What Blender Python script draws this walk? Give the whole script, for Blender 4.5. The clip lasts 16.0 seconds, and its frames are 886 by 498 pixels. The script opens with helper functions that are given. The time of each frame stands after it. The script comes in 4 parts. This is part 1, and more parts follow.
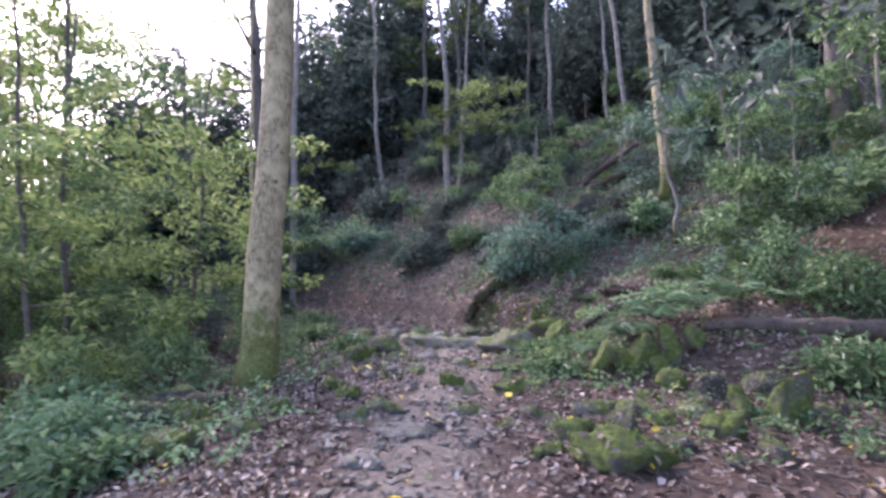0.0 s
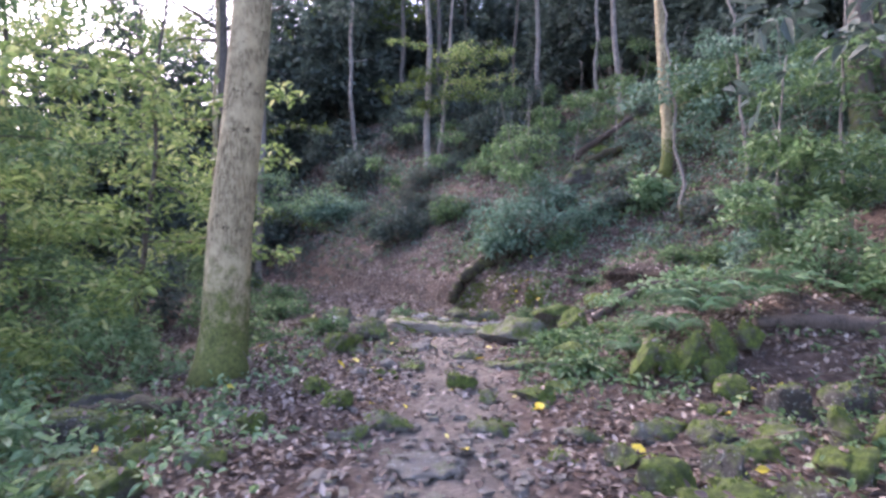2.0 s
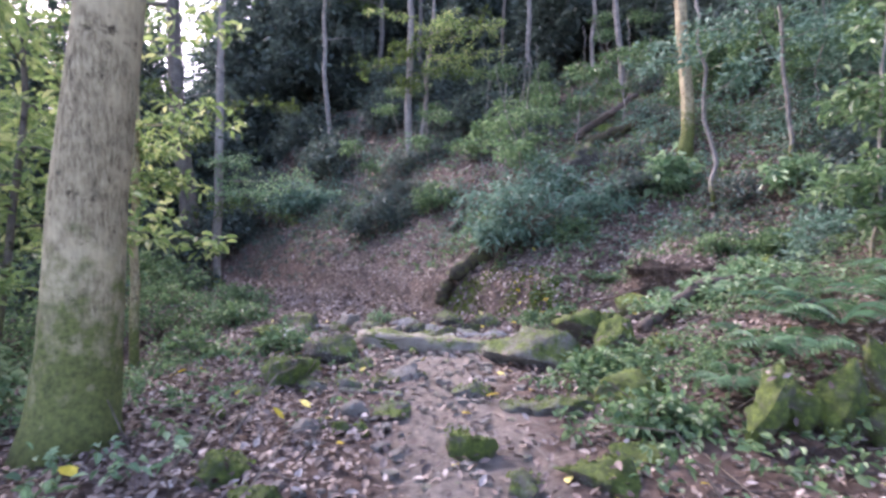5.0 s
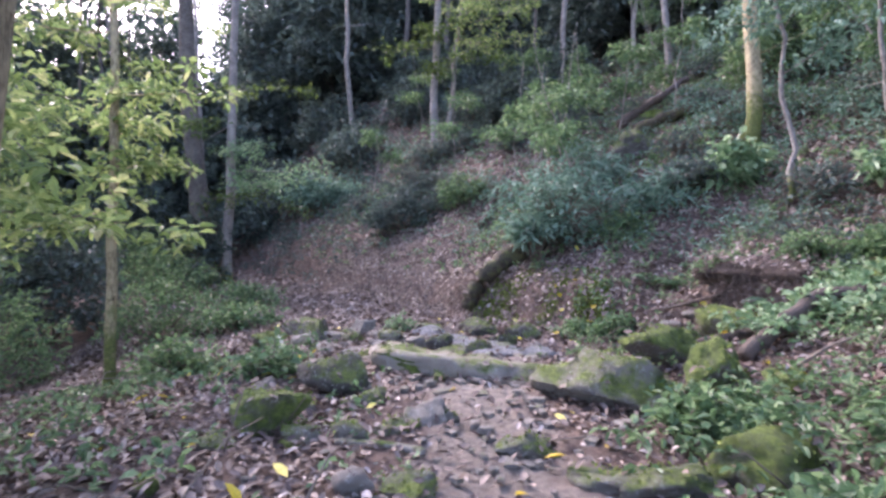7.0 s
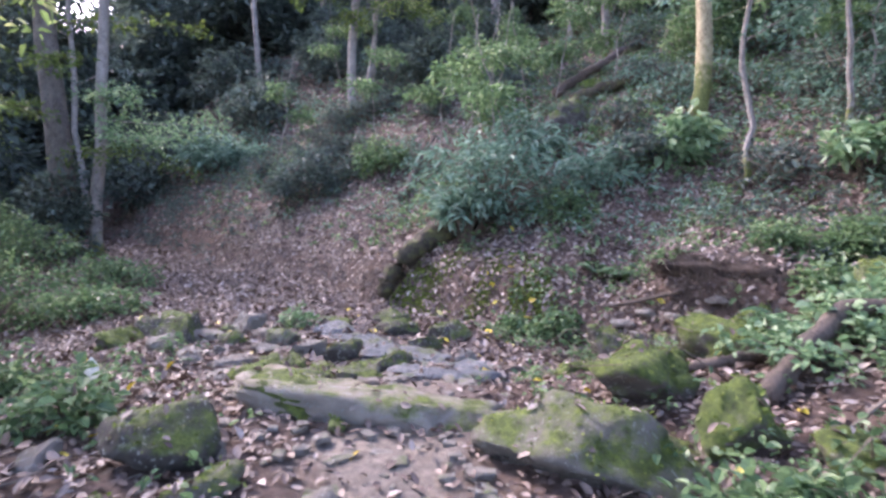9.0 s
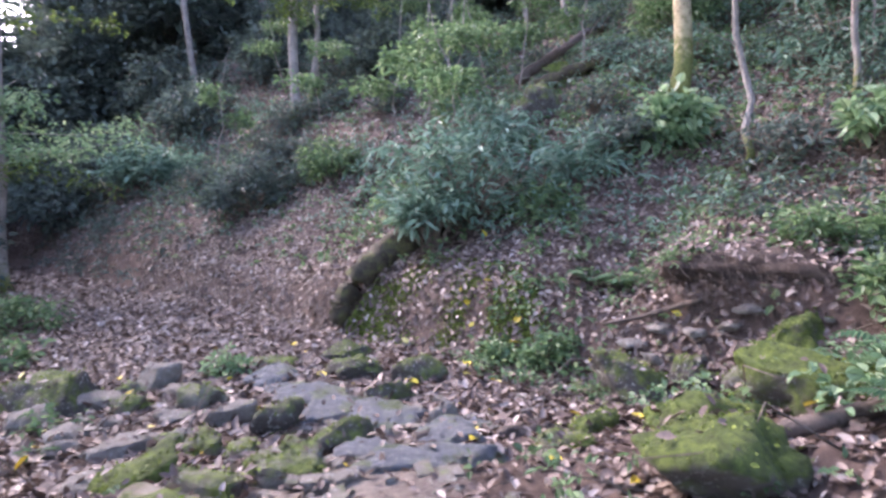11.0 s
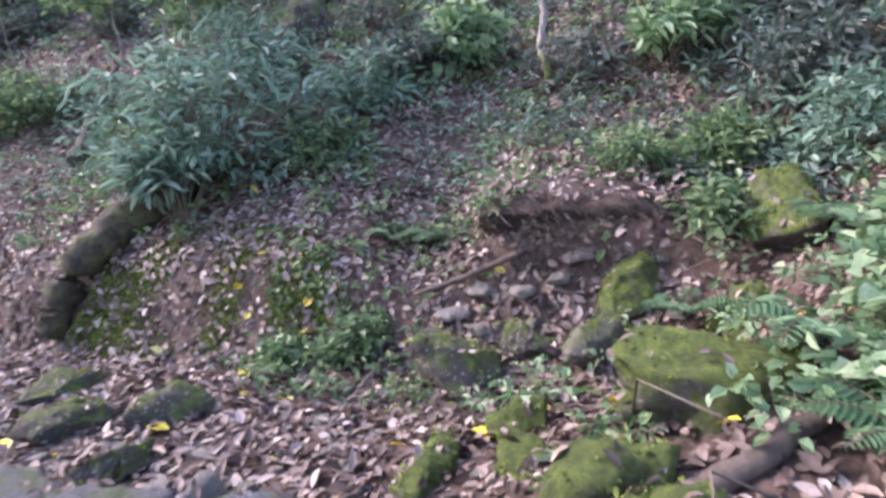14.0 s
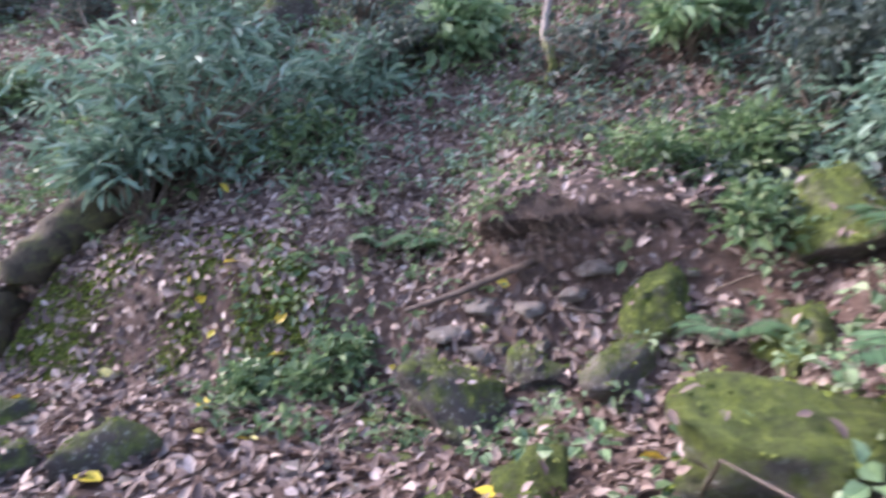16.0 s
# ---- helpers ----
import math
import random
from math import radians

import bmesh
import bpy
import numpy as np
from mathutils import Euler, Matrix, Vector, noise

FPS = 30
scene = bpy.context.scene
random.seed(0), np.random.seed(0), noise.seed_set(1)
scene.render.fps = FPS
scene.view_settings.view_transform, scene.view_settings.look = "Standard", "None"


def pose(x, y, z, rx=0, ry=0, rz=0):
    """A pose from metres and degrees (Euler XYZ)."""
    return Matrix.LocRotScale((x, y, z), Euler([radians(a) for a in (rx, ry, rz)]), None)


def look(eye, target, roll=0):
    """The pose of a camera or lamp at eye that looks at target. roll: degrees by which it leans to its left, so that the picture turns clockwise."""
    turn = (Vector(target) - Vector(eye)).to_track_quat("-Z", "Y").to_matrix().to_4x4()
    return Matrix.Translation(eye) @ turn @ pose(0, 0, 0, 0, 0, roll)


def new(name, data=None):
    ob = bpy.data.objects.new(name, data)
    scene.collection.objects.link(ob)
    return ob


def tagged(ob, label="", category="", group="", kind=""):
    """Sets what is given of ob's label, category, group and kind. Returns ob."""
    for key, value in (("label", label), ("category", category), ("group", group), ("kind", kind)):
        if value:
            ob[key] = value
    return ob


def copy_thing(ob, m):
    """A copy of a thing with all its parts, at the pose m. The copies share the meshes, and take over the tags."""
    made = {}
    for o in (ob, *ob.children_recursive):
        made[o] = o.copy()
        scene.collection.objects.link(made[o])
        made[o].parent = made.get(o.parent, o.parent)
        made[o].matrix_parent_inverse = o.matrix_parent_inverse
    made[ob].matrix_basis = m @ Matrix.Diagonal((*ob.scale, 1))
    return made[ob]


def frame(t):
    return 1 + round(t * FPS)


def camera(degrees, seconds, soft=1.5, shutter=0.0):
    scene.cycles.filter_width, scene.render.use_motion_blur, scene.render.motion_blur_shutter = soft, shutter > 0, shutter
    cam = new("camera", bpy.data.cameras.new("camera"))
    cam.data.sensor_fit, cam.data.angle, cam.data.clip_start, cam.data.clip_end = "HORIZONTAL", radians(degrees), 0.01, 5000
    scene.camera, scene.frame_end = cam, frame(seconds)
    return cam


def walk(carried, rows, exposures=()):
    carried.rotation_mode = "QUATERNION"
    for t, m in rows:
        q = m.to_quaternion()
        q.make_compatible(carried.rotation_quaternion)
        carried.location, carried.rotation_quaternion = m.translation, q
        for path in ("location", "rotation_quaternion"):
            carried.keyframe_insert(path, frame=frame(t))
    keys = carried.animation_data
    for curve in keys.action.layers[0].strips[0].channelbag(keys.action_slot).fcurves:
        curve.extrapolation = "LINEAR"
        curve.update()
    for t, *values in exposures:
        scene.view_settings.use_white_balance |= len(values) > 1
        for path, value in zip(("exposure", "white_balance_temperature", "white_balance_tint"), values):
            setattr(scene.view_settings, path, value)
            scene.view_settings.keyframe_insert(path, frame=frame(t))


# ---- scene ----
cam = camera(76.5, 16.0, 2.8, 0.5)
PATH = [
    (0, (0.055, -0.106, 1.507), (0.047, 1.893, 1.57), -1.7),
    (0.5, (-0.144, 0.307, 1.485), (-0.055, 2.304, 1.5), -1.0),
    (1, (-0.293, 0.643, 1.538), (-0.145, 2.637, 1.491), -0.2),
    (1.5, (-0.416, 0.936, 1.544), (-0.307, 2.932, 1.492), -0.2),
    (2, (-0.419, 1.204, 1.54), (-0.307, 3.2, 1.509), 0.1),
    (2.5, (-0.451, 1.436, 1.537), (-0.313, 3.431, 1.498), 0.5),
    (3, (-0.429, 1.641, 1.517), (-0.372, 3.639, 1.436), -0.1),
    (3.5, (-0.482, 1.963, 1.462), (-0.348, 3.958, 1.409), 0.7),
    (4, (-0.517, 2.488, 1.424), (-0.297, 4.476, 1.397), -3.9),
    (4.2, (-0.499, 2.689, 1.428), (-0.283, 4.677, 1.403), -3.4),
    (6.3, (-0.313, 4.402, 1.341), (-0.178, 6.396, 1.25), 3.0),
    (6.5, (-0.326, 4.52, 1.35), (-0.186, 6.515, 1.308), 2.7),
    (7, (-0.378, 4.831, 1.348), (-0.282, 6.828, 1.298), 0.5),
    (7.5, (-0.409, 5.186, 1.354), (-0.186, 7.169, 1.224), 1.9),
    (8, (-0.322, 5.609, 1.309), (-0.037, 7.588, 1.264), 0.8),
    (8.5, (-0.265, 6.037, 1.379), (0.001, 8.014, 1.238), 0.5),
    (9, (-0.225, 6.409, 1.408), (0.162, 8.366, 1.263), 2.5),
    (9.5, (-0.21, 6.705, 1.399), (0.112, 8.677, 1.305), 0.7),
    (10, (-0.127, 7.06, 1.386), (0.255, 9.019, 1.258), 0.4),
    (10.2, (-0.101, 7.214, 1.353), (0.341, 9.161, 1.232), 0.8),
    (12.3, (0.258, 8.141, 1.648), (0.803, 10.053, 1.433), -1.1),
    (12.5, (0.218, 8.155, 1.664), (0.68, 10.082, 1.39), -2.0),
    (13, (0.369, 8.396, 1.615), (0.891, 10.306, 1.332), -3.9),
    (13.5, (0.534, 8.685, 1.55), (1.351, 10.474, 1.186), -3.1),
    (14, (0.728, 8.978, 1.488), (1.852, 10.586, 1.1), -4.8),
    (14.5, (0.884, 9.165, 1.479), (2.034, 10.775, 1.182), -5.6),
    (15, (0.997, 9.278, 1.458), (2.237, 10.807, 1.104), -5.7),
    (15.5, (1.008, 9.324, 1.524), (2.32, 10.795, 1.186), -3.2),
    (16, (1.045, 9.477, 1.427), (2.199, 11.065, 1.043), -4.2),
]
walk(cam, [(t, look(eye, target, roll)) for t, eye, target, roll in PATH], [(0, 2.3, 6230, 34), (3, 2.55, 6230, 34), (8, 2.68, 6230, 34), (10, 2.8, 6230, 34), (16, 2.7, 6230, 34)])


# ---- light ----
world = bpy.data.worlds.new("world")
scene.world = world
world.use_nodes = True
wn = world.node_tree.nodes
sky = wn.new("ShaderNodeTexSky")
sky.sky_type, sky.sun_disc = "NISHITA", False
sky.sun_elevation, sky.sun_rotation = radians(38), radians(-40)
sky.air_density, sky.dust_density, sky.ozone_density = 1.0, 2.5, 1.0
wn["Background"].inputs["Strength"].default_value = 0.15
world.node_tree.links.new(sky.outputs["Color"], wn["Background"].inputs["Color"])
sun = new("sun", bpy.data.lights.new("sun", "SUN"))
sun.data.energy, sun.data.angle, sun.data.color = 1.1, radians(12), (1.0, 0.95, 0.86)
sun.matrix_world = look((-30, 35, 38), (0, 0, 0))


# ---- materials ----
def material(name):
    m = bpy.data.materials.new(name)
    m.use_nodes = True
    t = m.node_tree
    return m, t, t.nodes["Principled BSDF"]


def add(t, kind, **values):
    n = t.nodes.new(kind)
    for key, value in values.items():
        n.inputs[key].default_value = value
    return n


def ramp(t, source, stops):
    n = t.nodes.new("ShaderNodeValToRGB")
    e = n.color_ramp.elements
    while len(e) < len(stops):
        e.new(0.5)
    for k, (p, c) in zip(e, stops):
        k.position, k.color = p, (*c, 1)
    t.links.new(source, n.inputs["Fac"])
    return n.outputs["Color"]


def mixed(t, fac, a, b, mode="MIX"):
    n = t.nodes.new("ShaderNodeMix")
    n.data_type, n.blend_type = "RGBA", mode
    for socket, value in ((n.inputs["Factor"], fac), (n.inputs["A"], a), (n.inputs["B"], b)):
        if isinstance(value, bpy.types.NodeSocket):
            t.links.new(value, socket)
        else:
            socket.default_value = value if isinstance(value, float) else (*value, 1)
    return n.outputs["Result"]


def grain(t, coords, scale, detail=6.0, rough=0.6):
    n = add(t, "ShaderNodeTexNoise", Scale=scale, Detail=detail, Roughness=rough)
    t.links.new(coords, n.inputs["Vector"])
    return n.outputs["Fac"]


def relief(t, bsdf, source, strength, distance=0.02):
    n = add(t, "ShaderNodeBump", Strength=strength, Distance=distance)
    t.links.new(source, n.inputs["Height"])
    t.links.new(n.outputs["Normal"], bsdf.inputs["Normal"])


def place(t, which="Object"):
    return t.nodes.new("ShaderNodeTexCoord").outputs[which]


def leaf_material(name, stops, gloss=0.5, through_light=0.3):
    """Leaves that each take a tint of their own."""
    m, t, b = material(name)
    rnd = t.nodes.new("ShaderNodeNewGeometry").outputs["Random Per Island"]
    col = ramp(t, rnd, stops)
    blotch = ramp(t, grain(t, place(t), 60.0, 3.0), [(0.3, (0.7, 0.7, 0.7)), (0.7, (1.1, 1.1, 1.1))])
    col = mixed(t, 1.0, col, blotch, "MULTIPLY")
    t.links.new(col, b.inputs["Base Color"])
    b.inputs["Roughness"].default_value = gloss
    tr = t.nodes.new("ShaderNodeBsdfTranslucent")
    t.links.new(col, tr.inputs["Color"])
    mx = add(t, "ShaderNodeMixShader", Fac=through_light)
    t.links.new(b.outputs[0], mx.inputs[1])
    t.links.new(tr.outputs[0], mx.inputs[2])
    t.links.new(mx.outputs[0], t.nodes["Material Output"].inputs["Surface"])
    return m


def rock_material(name, moss, stone_a, stone_b, wet=0.8):
    """Stone under moss; moss: 0 bare to 1 all green."""
    m, t, b = material(name)
    co = place(t)
    stone = mixed(t, grain(t, co, 9.0), stone_a, stone_b)
    stone = mixed(t, ramp(t, grain(t, co, 34.0, 3.0), [(0.58, (0, 0, 0)), (0.66, (1, 1, 1))]), stone, (0.36, 0.37, 0.33))
    green = ramp(t, grain(t, co, 15.0, 10.0, 0.75), [(0.3, (0.025, 0.038, 0.01)), (0.48, (0.085, 0.125, 0.02)), (0.62, (0.165, 0.225, 0.035)), (0.78, (0.27, 0.34, 0.06))])
    up = add(t, "ShaderNodeSeparateXYZ")
    t.links.new(t.nodes.new("ShaderNodeNewGeometry").outputs["Normal"], up.inputs[0])
    cover = add(t, "ShaderNodeMath")
    cover.operation = "MULTIPLY_ADD"
    t.links.new(up.outputs["Z"], cover.inputs[0])
    cover.inputs[1].default_value = 0.2
    t.links.new(grain(t, co, 5.0, 5.0, 0.65), cover.inputs[2])
    edge = 1.02 - 0.75 * moss
    fac = ramp(t, cover.outputs[0], [(max(0.0, edge - 0.1), (0, 0, 0)), (min(1.0, edge + 0.1), (1, 1, 1))])
    t.links.new(mixed(t, fac, stone, green), b.inputs["Base Color"])
    b.inputs["Roughness"].default_value = wet
    relief(t, b, grain(t, co, 38.0, 10.0, 0.75), 1.0, 0.05)
    return m


def bark_material(name, dark, pale, mossy=0.0, moss_top=1.0):
    m, t, b = material(name)
    co = place(t)
    mp = add(t, "ShaderNodeMapping", Scale=(1.0, 1.0, 0.3))
    t.links.new(co, mp.inputs["Vector"])
    ridges = grain(t, mp.outputs[0], 42.0, 8.0, 0.7)
    col = ramp(t, ridges, [(0.32, dark), (0.52, [0.5 * (a + c) for a, c in zip(dark, pale)]), (0.7, pale)])
    patch = ramp(t, grain(t, co, 4.5, 4.0), [(0.45, (0, 0, 0)), (0.6, (1, 1, 1))])
    col = mixed(t, patch, col, mixed(t, 0.65, col, pale))
    blot = ramp(t, grain(t, co, 7.0, 5.0, 0.7), [(0.60, (0, 0, 0)), (0.68, (1, 1, 1))])
    col = mixed(t, blot, col, [0.6 * v for v in dark])
    if mossy:
        z = add(t, "ShaderNodeSeparateXYZ")
        t.links.new(co, z.inputs[0])
        h = add(t, "ShaderNodeMapRange")
        for key, v in (("From Min", 0.0), ("From Max", moss_top), ("To Min", mossy), ("To Max", 0.05)):
            h.inputs[key].default_value = v
        t.links.new(z.outputs["Z"], h.inputs["Value"])
        sm = add(t, "ShaderNodeMath")
        t.links.new(h.outputs[0], sm.inputs[0])
        t.links.new(grain(t, co, 8.0, 5.0), sm.inputs[1])
        fac = ramp(t, sm.outputs[0], [(0.70, (0, 0, 0)), (0.98, (1, 1, 1))])
        green = ramp(t, grain(t, co, 30.0), [(0.3, (0.06, 0.075, 0.02)), (0.7, (0.17, 0.19, 0.05))])
        col = mixed(t, fac, col, green)
    t.links.new(col, b.inputs["Base Color"])
    b.inputs["Roughness"].default_value = 0.9
    relief(t, b, ridges, 0.8, 0.02)
    return m


def ground_material():
    m, t, b = material("forest_floor")
    co = place(t)
    litter = ramp(t, grain(t, co, 11.0, 9.0, 0.72), [(0.25, (0.035, 0.022, 0.018)), (0.45, (0.09, 0.06, 0.046)), (0.6, (0.15, 0.105, 0.082)), (0.78, (0.23, 0.175, 0.14))])
    big = ramp(t, grain(t, co, 0.9, 4.0), [(0.35, (0.75, 0.72, 0.72)), (0.65, (1.1, 1.08, 1.05))])
    litter = mixed(t, 1.0, litter, big, "MULTIPLY")
    dirt = ramp(t, grain(t, co, 16.0, 9.0, 0.7), [(0.3, (0.1, 0.082, 0.066)), (0.55, (0.225, 0.19, 0.155)), (0.8, (0.36, 0.31, 0.26))])
    worn = t.nodes.new("ShaderNodeAttribute")
    worn.attribute_name = "trodden"
    sm = add(t, "ShaderNodeMath")
    t.links.new(worn.outputs["Fac"], sm.inputs[0])
    t.links.new(grain(t, co, 4.0, 6.0), sm.inputs[1])
    sm2 = add(t, "ShaderNodeMath")
    sm2.operation = "MULTIPLY"
    t.links.new(sm.outputs[0], sm2.inputs[0])
    sm2.inputs[1].default_value = 0.62
    fac = ramp(t, sm2.outputs[0], [(0.55, (0, 0, 0)), (0.75, (1, 1, 1))])
    t.links.new(mixed(t, fac, litter, dirt), b.inputs["Base Color"])
    b.inputs["Roughness"].default_value = 0.92
    relief(t, b, grain(t, co, 30.0, 10.0, 0.75), 0.9, 0.04)
    return m


GROUND = ground_material()
MOSSY = rock_material("mossy_stone", 0.76, (0.10, 0.09, 0.075), (0.2, 0.18, 0.15))
HALF = rock_material("half_mossy_stone", 0.54, (0.13, 0.12, 0.10), (0.26, 0.24, 0.2))
BARE = rock_material("bare_stone", 0.26, (0.16, 0.145, 0.125), (0.33, 0.3, 0.26))
PALE = rock_material("pale_stone", 0.44, (0.22, 0.19, 0.15), (0.52, 0.47, 0.4))
WET = rock_material("wet_slab", 0.3, (0.09, 0.1, 0.115), (0.25, 0.265, 0.285), 0.32)
DARKROCK = rock_material("dark_mossy_stone", 0.5, (0.05, 0.045, 0.04), (0.12, 0.11, 0.09))
BARK = bark_material("pale_bark", (0.085, 0.066, 0.033), (0.52, 0.44, 0.265), 0.72, 1.7)
BARK_DARK = bark_material("dark_bark", (0.045, 0.04, 0.035), (0.17, 0.15, 0.13), 0.5, 2.5)
BARK_GREY = bark_material("grey_bark", (0.11, 0.1, 0.09), (0.33, 0.3, 0.27), 0.7, 0.9)
LOGBARK = bark_material("log_bark", (0.03, 0.024, 0.018), (0.13, 0.1, 0.08))
MOSSLOG = bark_material("mossy_log_bark", (0.016, 0.013, 0.009), (0.07, 0.06, 0.035), 0.2, 60.0)
# Soil of the lip, and the dark colour used as shade inside the hollow.
SOIL_AND_SHADE = bark_material("soil_and_hollow_shade", (0.014, 0.01, 0.008), (0.085, 0.06, 0.045))
TWIG = bark_material("twig_bark", (0.06, 0.05, 0.04), (0.22, 0.18, 0.14))
LITTER = leaf_material("fallen_leaves", [(0.0, (0.066, 0.043, 0.033)), (0.3, (0.122, 0.084, 0.067)), (0.65, (0.208, 0.155, 0.125)), (0.88, (0.31, 0.245, 0.2)), (0.98, (0.44, 0.375, 0.33))], 0.6, 0.08)
YELLOW = leaf_material("yellow_leaves", [(0.0, (0.6, 0.42, 0.03)), (0.6, (0.72, 0.58, 0.06)), (1.0, (0.75, 0.68, 0.25))], 0.5, 0.15)
GREEN = leaf_material("green_leaves", [(0.0, (0.07, 0.13, 0.06)), (0.5, (0.13, 0.23, 0.1)), (0.85, (0.2, 0.31, 0.14)), (1.0, (0.32, 0.42, 0.22))], 0.45, 0.45)
BRIGHT = leaf_material("yellow_green_leaves", [(0.0, (0.12, 0.19, 0.06)), (0.5, (0.23, 0.34, 0.12)), (0.85, (0.35, 0.44, 0.16)), (1.0, (0.52, 0.55, 0.26))], 0.5, 0.5)
RHODO = leaf_material("evergreen_leaves", [(0.0, (0.08, 0.155, 0.105)), (0.5, (0.16, 0.28, 0.195)), (0.85, (0.24, 0.38, 0.28)), (1.0, (0.33, 0.46, 0.36))], 0.55, 0.35)
DARKLEAF = leaf_material("dark_leaves", [(0.0, (0.045, 0.07, 0.06)), (0.6, (0.09, 0.135, 0.11)), (1.0, (0.16, 0.21, 0.17))], 0.55, 0.3)
FERN = leaf_material("fern_fronds", [(0.0, (0.05, 0.12, 0.055)), (0.6, (0.09, 0.19, 0.085)), (1.0, (0.15, 0.27, 0.12))], 0.5, 0.35)
PALEGREEN = leaf_material("pale_green_leaves", [(0.0, (0.12, 0.22, 0.11)), (0.6, (0.22, 0.36, 0.18)), (1.0, (0.36, 0.48, 0.27))], 0.45, 0.45)
MOSSLEAF = leaf_material("moss_leaves", [(0.0, (0.055, 0.082, 0.014)), (0.5, (0.135, 0.19, 0.03)), (1.0, (0.25, 0.32, 0.055))], 0.7, 0.2)
CANOPY = leaf_material("canopy_leaves", [(0.0, (0.05, 0.09, 0.025)), (0.6, (0.1, 0.16, 0.04)), (1.0, (0.17, 0.23, 0.06))], 0.5, 0.5)


# ---- mesh tools ----
def mesh_of(name, verts, quads, mat, soft=True):
    """A mesh from arrays of corners and four-cornered faces."""
    verts, quads = np.asarray(verts, np.float32), np.asarray(quads, np.int32)
    me = bpy.data.meshes.new(name)
    me.vertices.add(len(verts))
    me.vertices.foreach_set("co", verts.ravel())
    me.loops.add(quads.size)
    me.loops.foreach_set("vertex_index", quads.ravel())
    me.polygons.add(len(quads))
    me.polygons.foreach_set("loop_start", np.arange(0, quads.size, 4, dtype=np.int32))
    me.polygons.foreach_set("use_smooth", np.full(len(quads), soft))
    me.update(calc_edges=True)
    me.validate()
    me.materials.append(mat)
    return me


def joined(parts):
    vs, fs, n = [], [], 0
    for v, f in parts:
        vs.append(v)
        fs.append(np.asarray(f) + n)
        n += len(v)
    return np.concatenate(vs), np.concatenate(fs)


def unit(v):
    return v / np.maximum(np.linalg.norm(v, axis=-1, keepdims=True), 1e-9)


def tube(points, radii, sides=6, lumps=0.0, rng=None):
    """A tapering round limb along points, closed at both ends by a ring drawn in."""
    p, r = np.asarray(points, float), np.asarray(radii, float)
    p = np.concatenate([p[:1], p, p[-1:]])
    r = np.concatenate([[r[0] * 0.05], r, [r[-1] * 0.05]])
    d = unit(np.gradient(p, axis=0) + 1e-6)
    ref = np.where(np.abs(d[:, 2:3]) > 0.9, np.array([[1.0, 0, 0]]), np.array([[0, 0, 1.0]]))
    u = unit(np.cross(d, ref))
    w = np.cross(d, u)
    a = np.arange(sides) * 2 * np.pi / sides
    k = np.ones((len(p), sides))
    if lumps and rng is not None:
        k += lumps * rng.normal(size=k.shape)
    v = p[:, None] + r[:, None, None] * k[..., None] * (np.cos(a)[None, :, None] * u[:, None] + np.sin(a)[None, :, None] * w[:, None])
    i = np.arange(len(p) - 1)[:, None] * sides
    j = np.arange(sides)[None]
    f = np.stack([i + j, i + (j + 1) % sides, i + sides + (j + 1) % sides, i + sides + j], -1).reshape(-1, 4)
    return v.reshape(-1, 3), f


def blades(base, way, normal, length, width, fold=0.25, droop=0.15):
    """Leaves: each two four-cornered halves folded along the midrib."""
    n = len(base)
    length, width = np.broadcast_to(length, n)[:, None], np.broadcast_to(width, n)[:, None]
    way = unit(way)
    side = unit(np.cross(way, normal))
    up = np.cross(side, way)
    drop = -np.array([[0, 0, 1.0]]) * droop * length
    mid1, mid2 = base + way * length * 0.35, base + way * length * 0.72 + drop * 0.5
    tip = base + way * length + drop
    lift = up * width * fold
    v = np.stack([base, mid1 + side * width * 0.5 + lift, mid2 + side * width * 0.36 + lift, tip,
                  mid2 - side * width * 0.36 + lift, mid1 - side * width * 0.5 + lift], 1).reshape(-1, 3)
    i = np.arange(n)[:, None] * 6
    f = np.concatenate([i + np.array([[0, 1, 2, 3]]), i + np.array([[0, 3, 4, 5]])])
    return v, f


def spread(rng, n, flat=0.4):
    v = rng.normal(size=(n, 3))
    v[:, 2] *= flat
    return unit(v)


def sprays(rng, centres, each, size, leaf, flat=0.45, slim=0.45):
    """Bunches of leaves round the centres."""
    n = len(centres) * each
    c = np.repeat(centres, each, 0)
    out = spread(rng, n, flat)
    base = c + out * rng.uniform(0.1, 1, (n, 1)) * size
    normal = np.array([[0, 0, 1.0]]) + rng.normal(size=(n, 3)) * 0.45
    length = leaf * rng.uniform(0.6, 1.25, n)
    return blades(base, out + rng.normal(size=(n, 3)) * 0.35, normal, length, length * slim * rng.uniform(0.8, 1.2, n))


def on_ground(x, y, lift=0.0):
    return float(height(x, y)) + lift


def smooth(a, b, v):
    v = np.clip((v - a) / (b - a), 0.0, 1.0)
    return v * v * (3 - 2 * v)


def foot(x, y):
    """Distance beyond the foot of the hillside."""
    return 0.82 * (x - 2.2) + 0.57 * (y - 13.2) + 0.25 * np.sin(0.9 * x + 0.5 * y)


